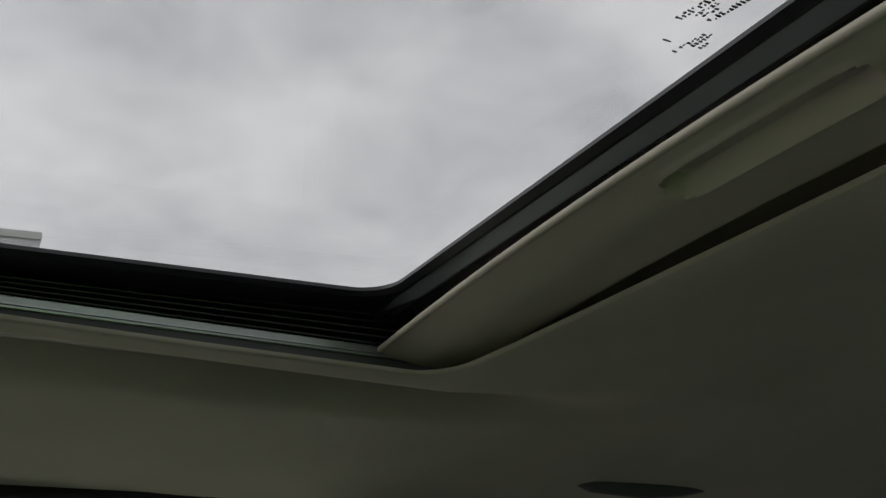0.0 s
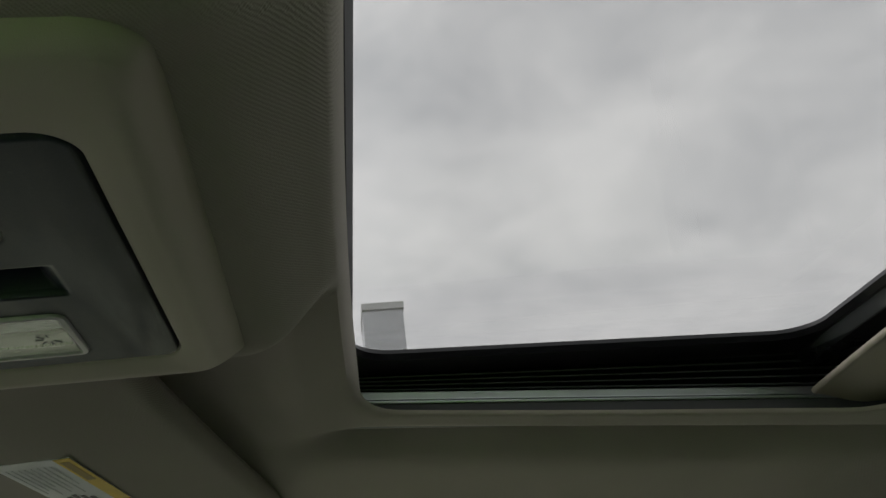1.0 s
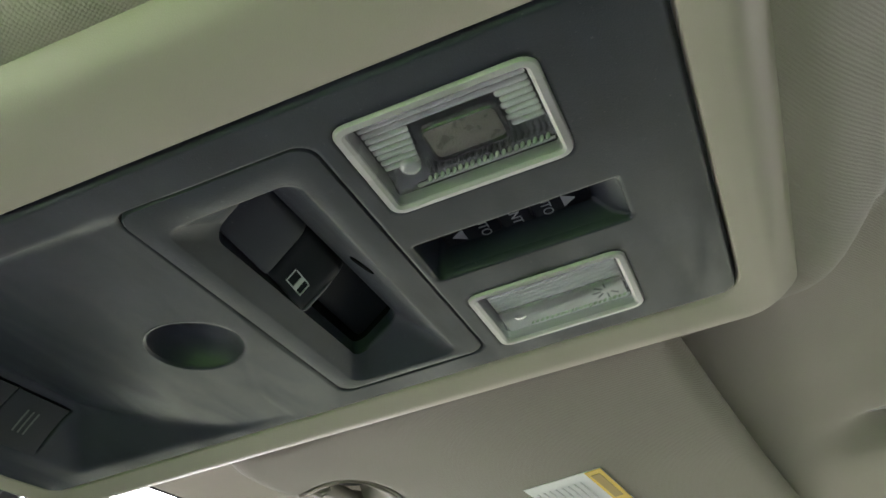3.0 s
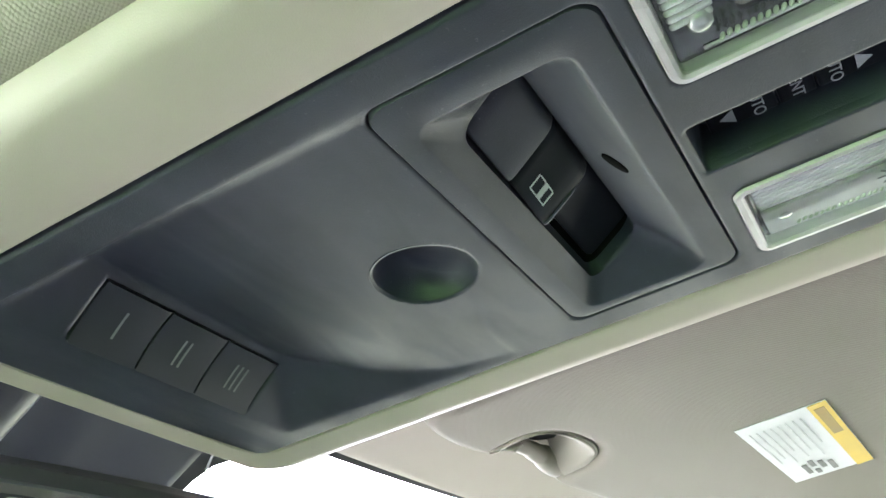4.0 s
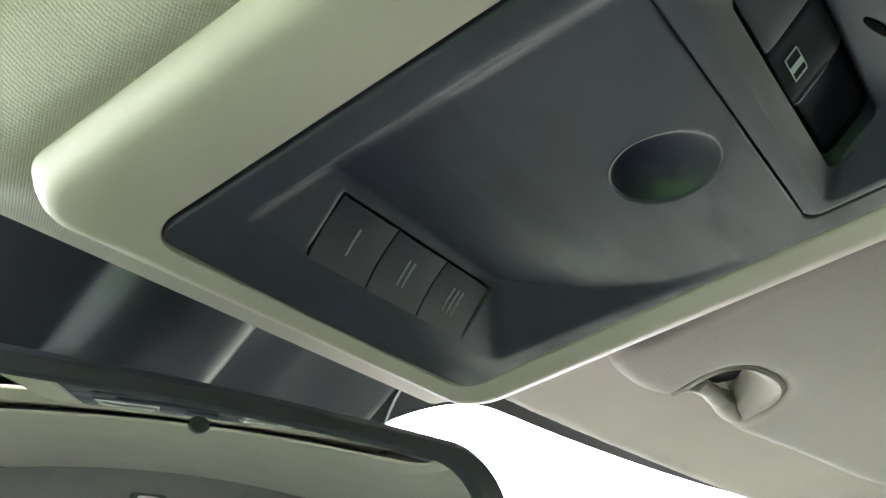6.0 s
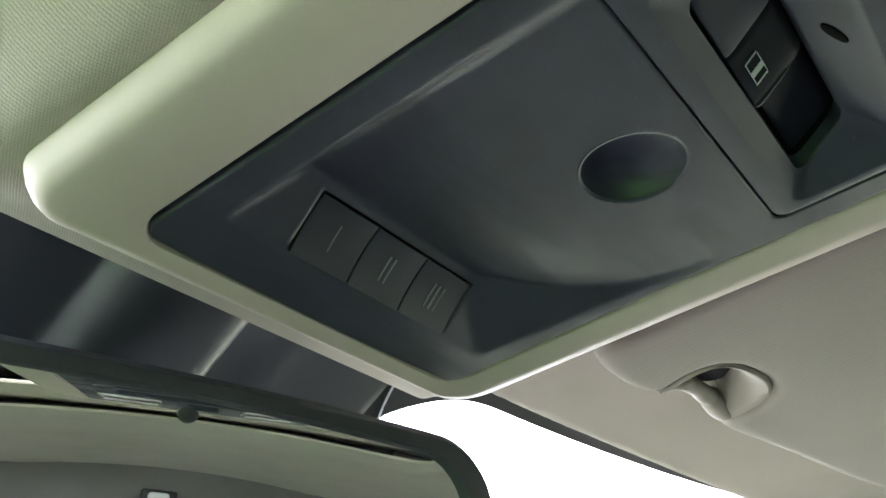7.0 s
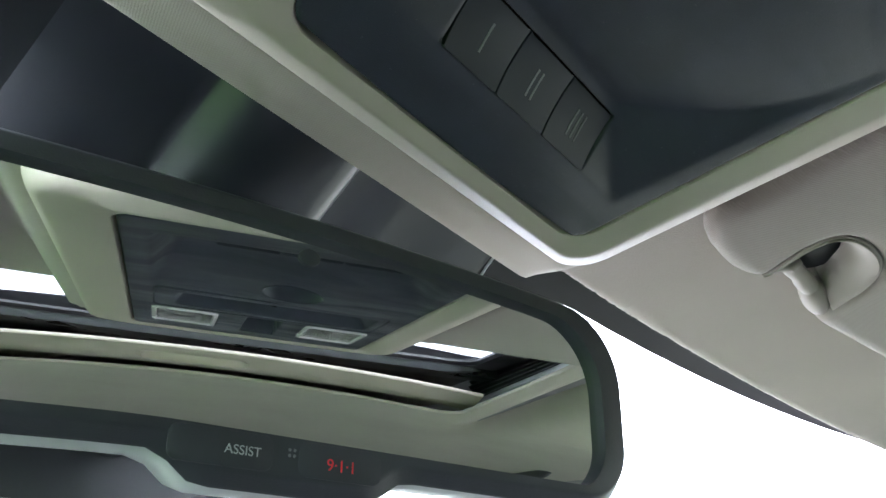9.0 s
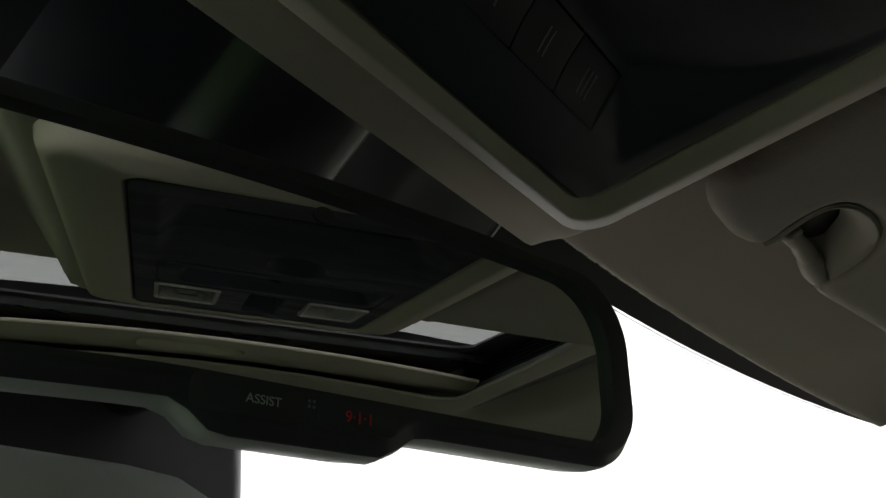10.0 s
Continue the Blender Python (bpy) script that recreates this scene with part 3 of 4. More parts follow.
BEAD = material("greenish_bead_plastic", (0.50, 0.60, 0.42), 0.12, 0.5, 200, 0.1)


def rod(bm, x, ya, yb, r, z, up=1.15):
    """One half-round rod with a domed end at its front."""
    rings = []
    for y, k in ((ya, 0.7), (ya + 0.4 * r, 0.95), (ya + r, 1.0), (yb - r, 1.0), (yb - 0.45 * r, 0.88), (yb - 0.1 * r, 0.5), (yb, 0.12)):
        rings.append([bm.verts.new((x + r * k * math.cos(a), y, z - up * r * k * math.sin(a))) for a in [math.pi * i / 8 for i in range(9)]])
    for p, q in zip(rings, rings[1:]):
        for i in range(8):
            bm.faces.new((p[i], p[i + 1], q[i + 1], q[i]))
    bm.faces.new(rings[0]), bm.faces.new(rings[-1])


def map_lamp(a, b, far):
    y0, y1 = LAMP_Y
    ring = lambda i, z: [(x, y, z) for x, y in rounded(a + i, b - i, y0 + i, y1 - i, max(0.001, 0.0048 - i))]
    lamp = part("map_lamp", loft([ring(0.0003, 0.004), ring(0.0003, -0.0006), ring(0.0008, -0.0014), ring(0.0024, -0.0016), ring(0.0033, -0.0009), ring(0.0037, 0.0012), ring(0.0039, 0.0048)]), LENS_RIM, console, "milky clear lens rim")
    ix0, ix1, iy0, iy1 = a + 0.0037, b - 0.0037, y0 + 0.0037, y1 - 0.0037
    part("lens", slab(rounded(ix0, ix1, iy0, iy1, 0.002, 3), -0.0009, -0.0001, 0.0002), LENS, lamp, "clear lens", smooth=False)

    def across(t):
        """x at t of the way from the driver's long side to the other one."""
        return ix0 + t * (ix1 - ix0)

    part("reflector", sheet(spans((ix0, ix1, 0.0011)), spans((iy0, iy1, 0.0015)), lambda x, y: (x, y, 0.0046 - 0.0022 * step(0.55, 1.0, abs(x - (a + b) / 2) / (ix1 - ix0) * 2))), BOWL, lamp, "dull silver bowl")
    cy = (y0 + y1) / 2
    for i in range(9):
        t = 0.05 + 0.072 * i
        full = far or i < 3
        for ya, yb in (((iy0 + 0.0006, iy1 - 0.0012),) if full else ((cy + 0.0085 + 0.0004 * i, iy1 - 0.0012), (iy0 + 0.0006, cy - 0.0135 + 0.0006 * (i % 2)))):
            bm = bmesh.new()
            rod(bm, across(t), ya, yb, 0.00090, 0.0028)
            part("lens_rib", bm, ROD, lamp)
    # domed boss at the front end of the ribs
    boss = across(0.68)
    part("boss", loft([[(boss + r * math.cos(2 * math.pi * k / 20), cy + 0.0150 + r * math.sin(2 * math.pi * k / 20), z) for k in range(20)] for r, z in ((0.0032, 0.0040), (0.0031, 0.0022), (0.0026, 0.0012), (0.0016, 0.0007), (0.0004, 0.0005))], False, True), ROD, lamp)
    if not far:
        wx = across(0.50)
        frame_of = lambda g, z: [(x, y, z) for x, y in rounded(wx - 0.0062 - g, wx + 0.0062 + g, cy - 0.0118 - g, cy + 0.0072 + g, 0.0018 + g)]
        part("window_frame", loft([frame_of(0.0010, 0.0040), frame_of(0.0010, 0.0012), frame_of(0.0006, 0.0006), frame_of(0.0001, 0.0006), frame_of(-0.0001, 0.0016)]), BOWL, lamp)
        part("lamp_window", slab(rounded(wx - 0.0062, wx + 0.0062, cy - 0.0118, cy + 0.0072, 0.0018), 0.0012, 0.0032, 0.0008), LAMP_WINDOW, lamp, "frosted brownish lamp window")
    beads = bmesh.new()
    for i in range(20):
        y = iy0 + 0.0022 + i * 0.00172
        bmesh.ops.create_icosphere(beads, subdivisions=2, radius=0.00088, matrix=Matrix.Translation((across(0.86) + 0.00025 * (i % 2), y, 0.0011)) @ Matrix.Rotation(0.5, 4, "Z") @ Matrix.Diagonal((1.4, 0.7, 0.9, 1)))
    tagged(part("bead_row", beads, BEAD, lamp), kind="stuff")
    bm = bmesh.new()
    rod(bm, across(0.945), iy0 + 0.0006, iy1 - 0.006, 0.0006, 0.0024)
    part("lens_rib", bm, ROD, lamp)
    if far:
        sym = bmesh.new()
        sx, sy = (a + b) / 2 + 0.002, y0 + 0.0105
        for i in range(8):
            if i not in (5, 6):
                bmesh.ops.create_cube(sym, size=1, matrix=Matrix.Translation((sx, sy, -0.0011)) @ Matrix.Rotation(i * math.pi / 4, 4, "Z") @ Matrix.Translation((0.0034, 0, 0)) @ Matrix.Diagonal((0.0030, 0.0005, 0.0002, 1)))
        part("lamp_symbol", sym, TRIM_DARK, lamp)
        # white light guide along the far side
        part("light_guide", slab(rounded(across(0.52), across(0.93), iy0 + 0.0012, iy1 - 0.0015, 0.0012), 0.0009, 0.0022, 0.0006), LENS_RIM, lamp, "milky white light guide")


for (a, b), far in zip(LAMPS, (False, True)):
    map_lamp(a, b, far)

# sunroof switch in its slot
x0, x1, y0, y1 = SLOT
part("switch_well", loft([plate_ring(x0, x1, y0, y1, 0.002, 0.0006), plate_ring(x0 + 0.0006, x1 - 0.0006, y0 + 0.004, y1 - 0.0006, 0.002, 0.0030), plate_ring(x0 + 0.001, x1 - 0.001, y0 + 0.012, y1 - 0.003, 0.002, 0.0140)], False, True), CHARCOAL, console)
for ya, yb in ((-0.0825, -0.0640), (-0.0925, -0.0830), (-0.1110, -0.0930)):
    part("sunroof_button", block(x0 + 0.0012, x1 - 0.0014, ya, yb, 0.0094, 0.0138, 0.0008), BLACK, console)
turn = Euler((math.pi, 0, 0)).to_matrix().to_4x4()
for words, y in (("AUTO", -0.0775), ("VENT", -0.0878), ("AUTO", -0.0975)):
    lettering("switch_lettering", words, 0.0046, MARK, Matrix.Translation((0.0045, y, 0.0092)) @ turn, console)
for y, s in ((-0.0695, 1), (-0.1045, -1)):
    bm = bmesh.new()
    pts = [(0.0065, y + 0.0022 * s), (0.0035, y - 0.0018 * s), (0.0095, y - 0.0018 * s)]
    lo, hi = [bm.verts.new((px, py, 0.0093)) for px, py in pts], [bm.verts.new((px, py, 0.0091)) for px, py in pts]
    bm.faces.new(hi)
    for i in range(3):
        bm.faces.new((lo[i], lo[(i + 1) % 3], hi[(i + 1) % 3], hi[i]))
    part("arrow_mark", bm, MARK, console)
# dark tray added to close the console from above, in the gap-shade black
part("tray", block(-0.0783, 0.0765, -0.1452, 0.1442, 0.0200, 0.0230), GAP_SHADE, console)

# ---- sunroof ----
sunroof = thing("sunroof", "tinted glass sunroof closed in a black frame", "sunroof", (0, -0.4, Z + 0.05))


def glass_z(y):
    return 0.0755 + 0.03 * (y + 0.22)


def sun_ring(x, f, r, c, dz):
    return [(px, py, Z + glass_z(py) + dz) for px, py in rounded(-x, x, r, f, c, 10)]


under(part("glass", loft([sun_ring(0.36, -0.19, -0.63, 0.04, 0.0), sun_ring(0.36, -0.19, -0.63, 0.04, 0.004)], True, True), GLASS_DARK, smooth=False), sunroof)["label"] = "dark tinted glass panel"
under(part("glass_border", loft([sun_ring(0.3585, -0.1915, -0.6285, 0.04, -0.0010), sun_ring(0.298, -0.2155, -0.536, 0.028, -0.0010), sun_ring(0.297, -0.2165, -0.535, 0.027, -0.0040), sun_ring(0.300, -0.2135, -0.539, 0.03, -0.0075),
                                  sun_ring(0.330, -0.2050, -0.560, 0.03, -0.0080)]), RUBBER), sunroof)["label"] = "black printed border and seal"


def rail_z(y):
    return 0.048 + 0.074 * (y + 0.22)


for s in (1, -1):
    def along(profile, ya, yb, n=8):
        return loft([[(s * x, y, Z + rail_z(y) + z) for x, z in profile] for y in [ya + (yb - ya) * i / n for i in range(n + 1)]], True, True)
    under(part("guide_rail", along([(0.3375, -0.002), (0.3375, 0.0010), (0.3330, 0.0014), (0.3328, 0.0022), (0.3345, 0.0026), (0.3345, 0.0034), (0.3328, 0.0038), (0.3328, 0.0046), (0.3345, 0.0050), (0.3340, 0.0092), (0.3350, 0.0100), (0.3390, 0.0104), (0.3390, -0.002)], -0.205, -0.66), ALUMINIUM), sunroof)["label"] = "brushed aluminium guide rail"
    under(part("channel", along([(0.3350, -0.012), (0.3350, 0.0016), (0.3400, 0.0016), (0.3400, -0.012)], -0.203, -0.66), TRIM_DARK), sunroof)["label"] = "dark lower channel"
    rows = []
    for y in spans((-0.200, -0.66, 0.03)):
        top = glass_z(y) - 0.0015 - rail_z(y)
        ring = [(0.344, -0.010), (0.340, 0.0100)]
        for i in range(5):
            z = 0.0105 + (top - 0.0105) * i / 5
            h = (top - 0.0105) / 5
            ring += [(0.3385 + 0.0006 * i, z), (0.3355 + 0.0008 * i, z + 0.3 * h), (0.3385 + 0.0006 * i, z + 0.6 * h), (0.3425, z + 0.8 * h)]
        ring += [(0.346, top), (0.357, top), (0.357, -0.010)]
        rows.append([(s * x, y, Z + rail_z(y) + z) for x, z in ring])
    under(part("ribbed_seal", loft(rows, True, True), RUBBER), sunroof)["label"] = "black ribbed rubber side seal"
    # Thin grey tubes paint the highlights along the rubber's rib tips.
    for i in range(5):
        rib = []
        for y in spans((-0.200, -0.66, 0.03)):
            top = glass_z(y) - 0.0015 - rail_z(y)
            rib.append((s * (0.3352 + 0.0008 * i), y, Z + rail_z(y) + 0.0105 + (top - 0.0105) * (i + 0.3) / 5))
        under(part("rib_highlight", tube(rib, 0.0006, 6), SATIN_GREY), sunroof)
# front and rear cross members
def bar(name, profile, mat, label):
    under(part(name, loft([[(x, y, Z + z) for y, z in profile] for x in [-0.335 + 0.67 * i / 12 for i in range(13)]], True, True), mat), sunroof)["label"] = label


bar("front_frame", [(-0.1900, 0.046), (-0.2000, 0.048), (-0.2060, 0.060), (-0.2090, 0.0700), (-0.1900, 0.0720)], RUBBER, "black front frame of the sunroof")
bar("rear_frame", [(-0.5380, 0.0640), (-0.5390, 0.0626), (-0.5396, 0.0622), (-0.5472, 0.0504), (-0.5482, 0.0500), (-0.5500, 0.0505), (-0.5560, 0.0490), (-0.6000, 0.0500), (-0.6000, 0.0640)], BLACK_GLOSS, "glossy black rear frame of the sunroof")
# Grey strip in place of the sky's reflection on the gloss black frame.
strip = []
for i in range(15):
    x = -0.312 + 0.624 * i / 14
    k = min(1.0, (0.3125 - abs(x)) / 0.03) ** 0.5
    strip.append([(x, -0.5426 + 0.0033 * k * c - 0.0005 * c * c, Z + 0.0558 + 0.0051 * k * c) for c in (1.0, 0.5, 0.0, -0.5, -1.0)] + [(x, -0.5460, Z + 0.0590)])
under(part("sheen_strip", loft(strip, True, True), SATIN_GREY), sunroof)["label"] = "grey strip painting the sheen on the black rear frame"
# Added box that stops sky showing through the gap above the sunshade.
under(part("rear_tray", loft([[(x, -0.598, Z + 0.064), (x, -0.598, Z + 0.068), (x, -0.960, Z + 0.058), (x, -0.960, Z + 0.012), (x, -0.955, Z + 0.012), (x, -0.955, Z + 0.053)] for x in (-0.345, 0.345)], True, True), RUBBER, smooth=False), sunroof)["label"] = "black tray added over the parked sunshade to keep light out"
# small printing on the glass near its rear edge
marks = bmesh.new()
rng = random.Random(4)
for y0, xa, n, tall in ((-0.5095, -0.0285, 2, 0.0042), (-0.5185, -0.0235, 9, 0.0022), (-0.5232, -0.0300, 6, 0.0020), (-0.5275, -0.0300, 3, 0.0018), (-0.5030, -0.0427, 9, 0.0034), (-0.5085, -0.0470, 6, 0.0020), (-0.5120, -0.0480, 4, 0.0018), (-0.5165, -0.0467, 12, 0.0030)):
    for k in range(n):
        x = xa - 0.0018 * k
        for dy in (-0.36, 0.0, 0.36):
            if rng.random() < 0.75:
                bmesh.ops.create_cube(marks, size=1, matrix=Matrix.Translation((x, y0 - 0.24 * (xa - x) + dy * tall, Z + glass_z(-0.515) - 0.0012)) @ Matrix.Rotation(radians(13), 4, "Z") @ Matrix.Diagonal((rng.uniform(0.0006, 0.0013), 0.30 * tall, 0.0004, 1)))
tagged(under(part("glass_printing", marks, BLACK, smooth=False), sunroof), "small black printed bars", kind="stuff")

# sliding sunshade, drawn back, with a finger groove
shade = thing("sunshade", "beige cloth-covered sliding sunshade drawn back under the sunroof", "sunshade", (0, -0.6, Z + 0.02))


def shade_at(x, y):
    t = -0.536 - y
    z = 0.0255 - 0.0115 * step(-0.012, 0.040, t) + 0.014 * (1 - (x / 0.32) ** 2)
    d = box_sdf(x, y, -0.085, 0.034, -0.574, -0.550, 0.011)
    groove = 0.0105 * (1 - step(-0.0055, 0.0, d)) - 0.0014 * (1 - step(0.0, 0.004, abs(d)))
    return (x, y, Z + z + groove + 0.014 * step(-0.617, -0.623, y))


bm = sheet(spans((-0.316, 0.316, 0.004)), spans((-0.90, -0.63, 0.03), (-0.63, -0.545, 0.0014), (-0.545, -0.5362, 0.0008)), shade_at)
under(part("shade_panel", bm, SHADE_CLOTH), shade)["label"] = "beige panel with a long finger groove"
lip = [(x, -0.5376, shade_at(x, -0.5412)[2] + 0.0024) for x in spans((-0.3155, 0.3155, 0.02))]
under(part("front_lip", tube(lip, 0.0025, 14), SHADE_CLOTH), shade)["label"] = "rounded beige front lip"

# ---- sun visors ----
def visor(side, out=0.0):
    ob = thing("sun_visor", "greyish beige cloth sun visor folded up under the headliner", "sun visor", (side * 0.3, 0.0, Z + 0.02), group="sun visors")

    def vz(y):
        return 0.0085 + 0.0150 * step(-0.06, 0.17, y) * 1.25

    out_by = out
    notch = [(0.2240, 0.1120), (0.2225, 0.1050), (0.2165, 0.0955), (0.2105, 0.0840), (0.2088, 0.0735), (0.2150, 0.0662), (0.2250, 0.0626), (0.2370, 0.0608), (0.2500, 0.0614), (0.2610, 0.0646), (0.2710, 0.0706), (0.2800, 0.0790), (0.2865, 0.0880), (0.2930, 0.0965)]
    rough_line = [(0.147, 0.085), (0.149, 0.102), (0.155, 0.1115), (0.165, 0.1175), (0.180, 0.1205), (0.198, 0.1212), (0.2110, 0.1198), (0.2200, 0.1165)] + notch + [(0.2985, 0.1040), (0.3080, 0.1065), (0.340, 0.1010), (0.390, 0.0920),
                  (0.470, 0.0790), (0.528, 0.0640), (0.546, 0.0450), (0.552, 0.010), (0.552, -0.120), (0.545, -0.145), (0.525, -0.158), (0.47, -0.1565), (0.40, -0.1480), (0.30, -0.1360),
                  (0.20, -0.1255), (0.125, -0.1180), (0.112, -0.115), (0.1085, -0.107), (0.1120, -0.03), (0.126, 0.03)]

    def smooth_line(p, closed, n=3):
        """A curve through the points."""
        out, m = [], len(p)
        for i in range(m if closed else m - 1):
            q = [p[(i + k) % m] if closed else p[min(m - 1, max(0, i + k))] for k in (-1, 0, 1, 2)]
            for k in range(n):
                t = k / n
                w = (-0.5 * t + t * t - 0.5 * t ** 3, 1 - 2.5 * t * t + 1.5 * t ** 3, 0.5 * t + 2 * t * t - 1.5 * t ** 3, -0.5 * t * t + 0.5 * t ** 3)
                out.append((sum(a * b[0] for a, b in zip(w, q)), sum(a * b[1] for a, b in zip(w, q))))
        return out if closed else out + [p[-1]]

    outline = smooth_line(rough_line, True, 6)

    def ring(inset, dz):
        out = []
        n = len(outline)
        for i, (x, y) in enumerate(outline):
            (xa, ya), (xb, yb) = outline[i - 1], outline[(i + 1) % n]
            tx, ty = xb - xa, yb - ya
            q = math.hypot(tx, ty)
            y_in = y + inset * tx / q
            out.append((side * (x + out_by - inset * ty / q), y_in, Z + vz(y_in) + dz))
        return out

    # the outline runs clockwise, so its inner side is to the right
    def offset(inset, dz):
        return ring(-inset, dz)

    rings = [offset(0.0, 0.0085), offset(0.0, 0.0062), offset(0.0006, 0.0042), offset(0.0020, 0.0023), offset(0.0042, 0.0009), offset(0.0070, 0.0002), offset(0.0100, 0.0), offset(0.0120, 0.00003), offset(0.0140, 0.0003)]
    shape = [(x + out_by, y) for x, y in outline]

    def outside(x, y):
        """Signed distance to the outline, drawn in by 5 mm; below 0 outside."""
        best, inside, n = 9.0, False, len(shape)
        for i in range(n):
            (xa, ya), (xb, yb) = shape[i], shape[(i + 1) % n]
            t = max(0.0, min(1.0, ((x - xa) * (xb - xa) + (y - ya) * (yb - ya)) / ((xb - xa) ** 2 + (yb - ya) ** 2)))
            best = min(best, math.hypot(x - xa - t * (xb - xa), y - ya - t * (yb - ya)))
            if (ya > y) != (yb > y) and x < xa + (y - ya) / (yb - ya) * (xb - xa):
                inside = not inside
        return (best if inside else -best) - 0.0102

    bm = sheet(spans((0.105 + out_by, 0.56 + out_by, 0.006)), spans((-0.165, 0.121, 0.006)), lambda x, y: (side * x, y, Z + vz(y)), [outside])
    edge_strip = loft(rings)
    me = bpy.data.meshes.new("joined")
    edge_strip.to_mesh(me)
    edge_strip.free()
    bm.from_mesh(me)
    bpy.data.meshes.remove(me)
    top = loft([offset(0.0, 0.0085), offset(0.0012, 0.0120), offset(0.005, 0.0140)])
    under(part("pad", bm, VISOR_CLOTH), ob)
    under(part("back", top, VISOR_CLOTH), ob)
    # smooth liner of the notch, running up to the pivot rod, with a shade-black plate behind
    seam = smooth_line(notch, False, 3)
    cx, cy = 0.2350, 0.0880

    def liner(inner, dz):
        out = []
        for i, (x, y) in enumerate(seam):
            k = 0.26 + 0.24 * step(0.2, 0.75, i / (len(seam) - 1))
            f = 0.985 - inner * k
            out.append((side * (cx + (x - cx) * f + out_by), cy + (y - cy) * f, Z + vz(y) + dz))
        return out

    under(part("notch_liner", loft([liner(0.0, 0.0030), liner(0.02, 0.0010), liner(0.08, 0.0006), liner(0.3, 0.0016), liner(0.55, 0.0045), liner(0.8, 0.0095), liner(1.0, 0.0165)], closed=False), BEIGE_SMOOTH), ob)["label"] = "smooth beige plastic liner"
    # Black plate that paints the shade inside the notch.
    under(part("pocket", slab([(side * (cx + out_by + 0.026 * math.cos(k * math.pi / 12)), cy - 0.002 + 0.019 * math.sin(k * math.pi / 12)) for k in range(24)], Z + 0.0365, Z + 0.0385, 0.0005), BLACK), ob)["label"] = "black plate painting the shade in the notch"
    cap = [(0.2640, 0.0985, 0.0046), (0.2670, 0.0987, 0.0062), (0.2730, 0.0992, 0.0072), (0.2800, 0.1000, 0.0075), (0.2880, 0.1010, 0.0072), (0.2960, 0.1020, 0.0058), (0.3020, 0.1028, 0.0034)]
    under(part("end_cap", tube([(side * (x + out_by), y, Z + vz(y) + 0.0085) for x, y, r in cap], [r for x, y, r in cap], 16), BEIGE_SMOOTH), ob)["label"] = "smooth beige plastic end cap"
    rod = [(0.2240, 0.0990, 0.0024), (0.2265, 0.0992, 0.0040), (0.2330, 0.0996, 0.0050), (0.2410, 0.0992, 0.0050), (0.2470, 0.0985, 0.0044), (0.2550, 0.0990, 0.0054), (0.2630, 0.0990, 0.0054), (0.2700, 0.0990, 0.0048)]
    under(part("pivot_rod", tube([(side * (x + out_by), y, Z + vz(y) + 0.0080) for x, y, r in rod], [r for x, y, r in rod], 14), BEIGE_SMOOTH), ob)
    # stitched welt along the notch
    under(part("welt", tube([(side * (x + out_by), y, Z + vz(y) + 0.0024) for x, y in seam], [0.0004] + [0.0009] * (len(seam) - 2) + [0.0004], 8), VISOR_CLOTH), ob)
    return ob


for side in (1, -1):
    v = visor(side, 0.0 if side > 0 else 0.055)
    far = 0.0 if side > 0 else 0.055
    clip = thing("visor_clip", "beige plastic hook that holds the sun visor's rod", "clip", (side * 0.22, 0.1, Z + 0.03), group="visor clips")
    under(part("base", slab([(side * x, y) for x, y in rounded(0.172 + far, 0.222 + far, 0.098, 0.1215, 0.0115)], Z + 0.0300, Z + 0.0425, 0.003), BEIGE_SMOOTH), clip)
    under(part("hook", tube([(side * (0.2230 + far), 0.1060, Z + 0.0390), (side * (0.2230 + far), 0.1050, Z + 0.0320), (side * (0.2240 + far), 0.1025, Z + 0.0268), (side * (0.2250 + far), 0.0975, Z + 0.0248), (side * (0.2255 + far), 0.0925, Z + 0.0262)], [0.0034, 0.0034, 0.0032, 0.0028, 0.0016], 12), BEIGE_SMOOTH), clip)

# warning label on the passenger's visor
label = thing("warning_label", "white and yellow printed warning label stuck on the sun visor", "label", (0.31, -0.03, Z + 0.009))


def on_visor(x, y, d):
    return (x, y, Z + 0.0085 + 0.01875 * step(-0.06, 0.17, y) - d)


def sticker(name, quad, d, mat):
    bm = bmesh.new()
    lo = [bm.verts.new(on_visor(x, y, d)) for x, y in quad]
    hi = [bm.verts.new(on_visor(x, y, d - 0.0004)) for x, y in quad]
    bm.faces.new(lo)
    for i in range(4):
        bm.faces.new((lo[i], lo[(i + 1) % 4], hi[(i + 1) % 4], hi[i]))
    return under(part(name, bm, mat, smooth=False), label)


A, B = Vector((0.2600, -0.0090)), Vector((0.2450, -0.0560))
along_x = Vector((0.127, -0.0075))


def label_point(s, t):
    p = A + (B - A) * s + along_x * t
    return (p.x, p.y)


def label_quad(s0, s1, t0, t1):
    return [label_point(s0, t0), label_point(s1, t0), label_point(s1, t1), label_point(s0, t1)]


sticker("paper", label_quad(0, 1, 0, 1), 0.0008, PAPER)
sticker("yellow_band", label_quad(0.80, 1, 0, 1), 0.0011, YELLOW)
for i in range(8):
    s0 = 0.08 + i * 0.082
    sticker("text_bar", label_quad(s0, s0 + 0.016, 0.10, (0.62, 0.55, 0.66, 0.48)[i % 4]), 0.0011, INK)
sticker("text_bar", label_quad(0.84, 0.95, 0.05, 0.42), 0.0013, OCHRE)
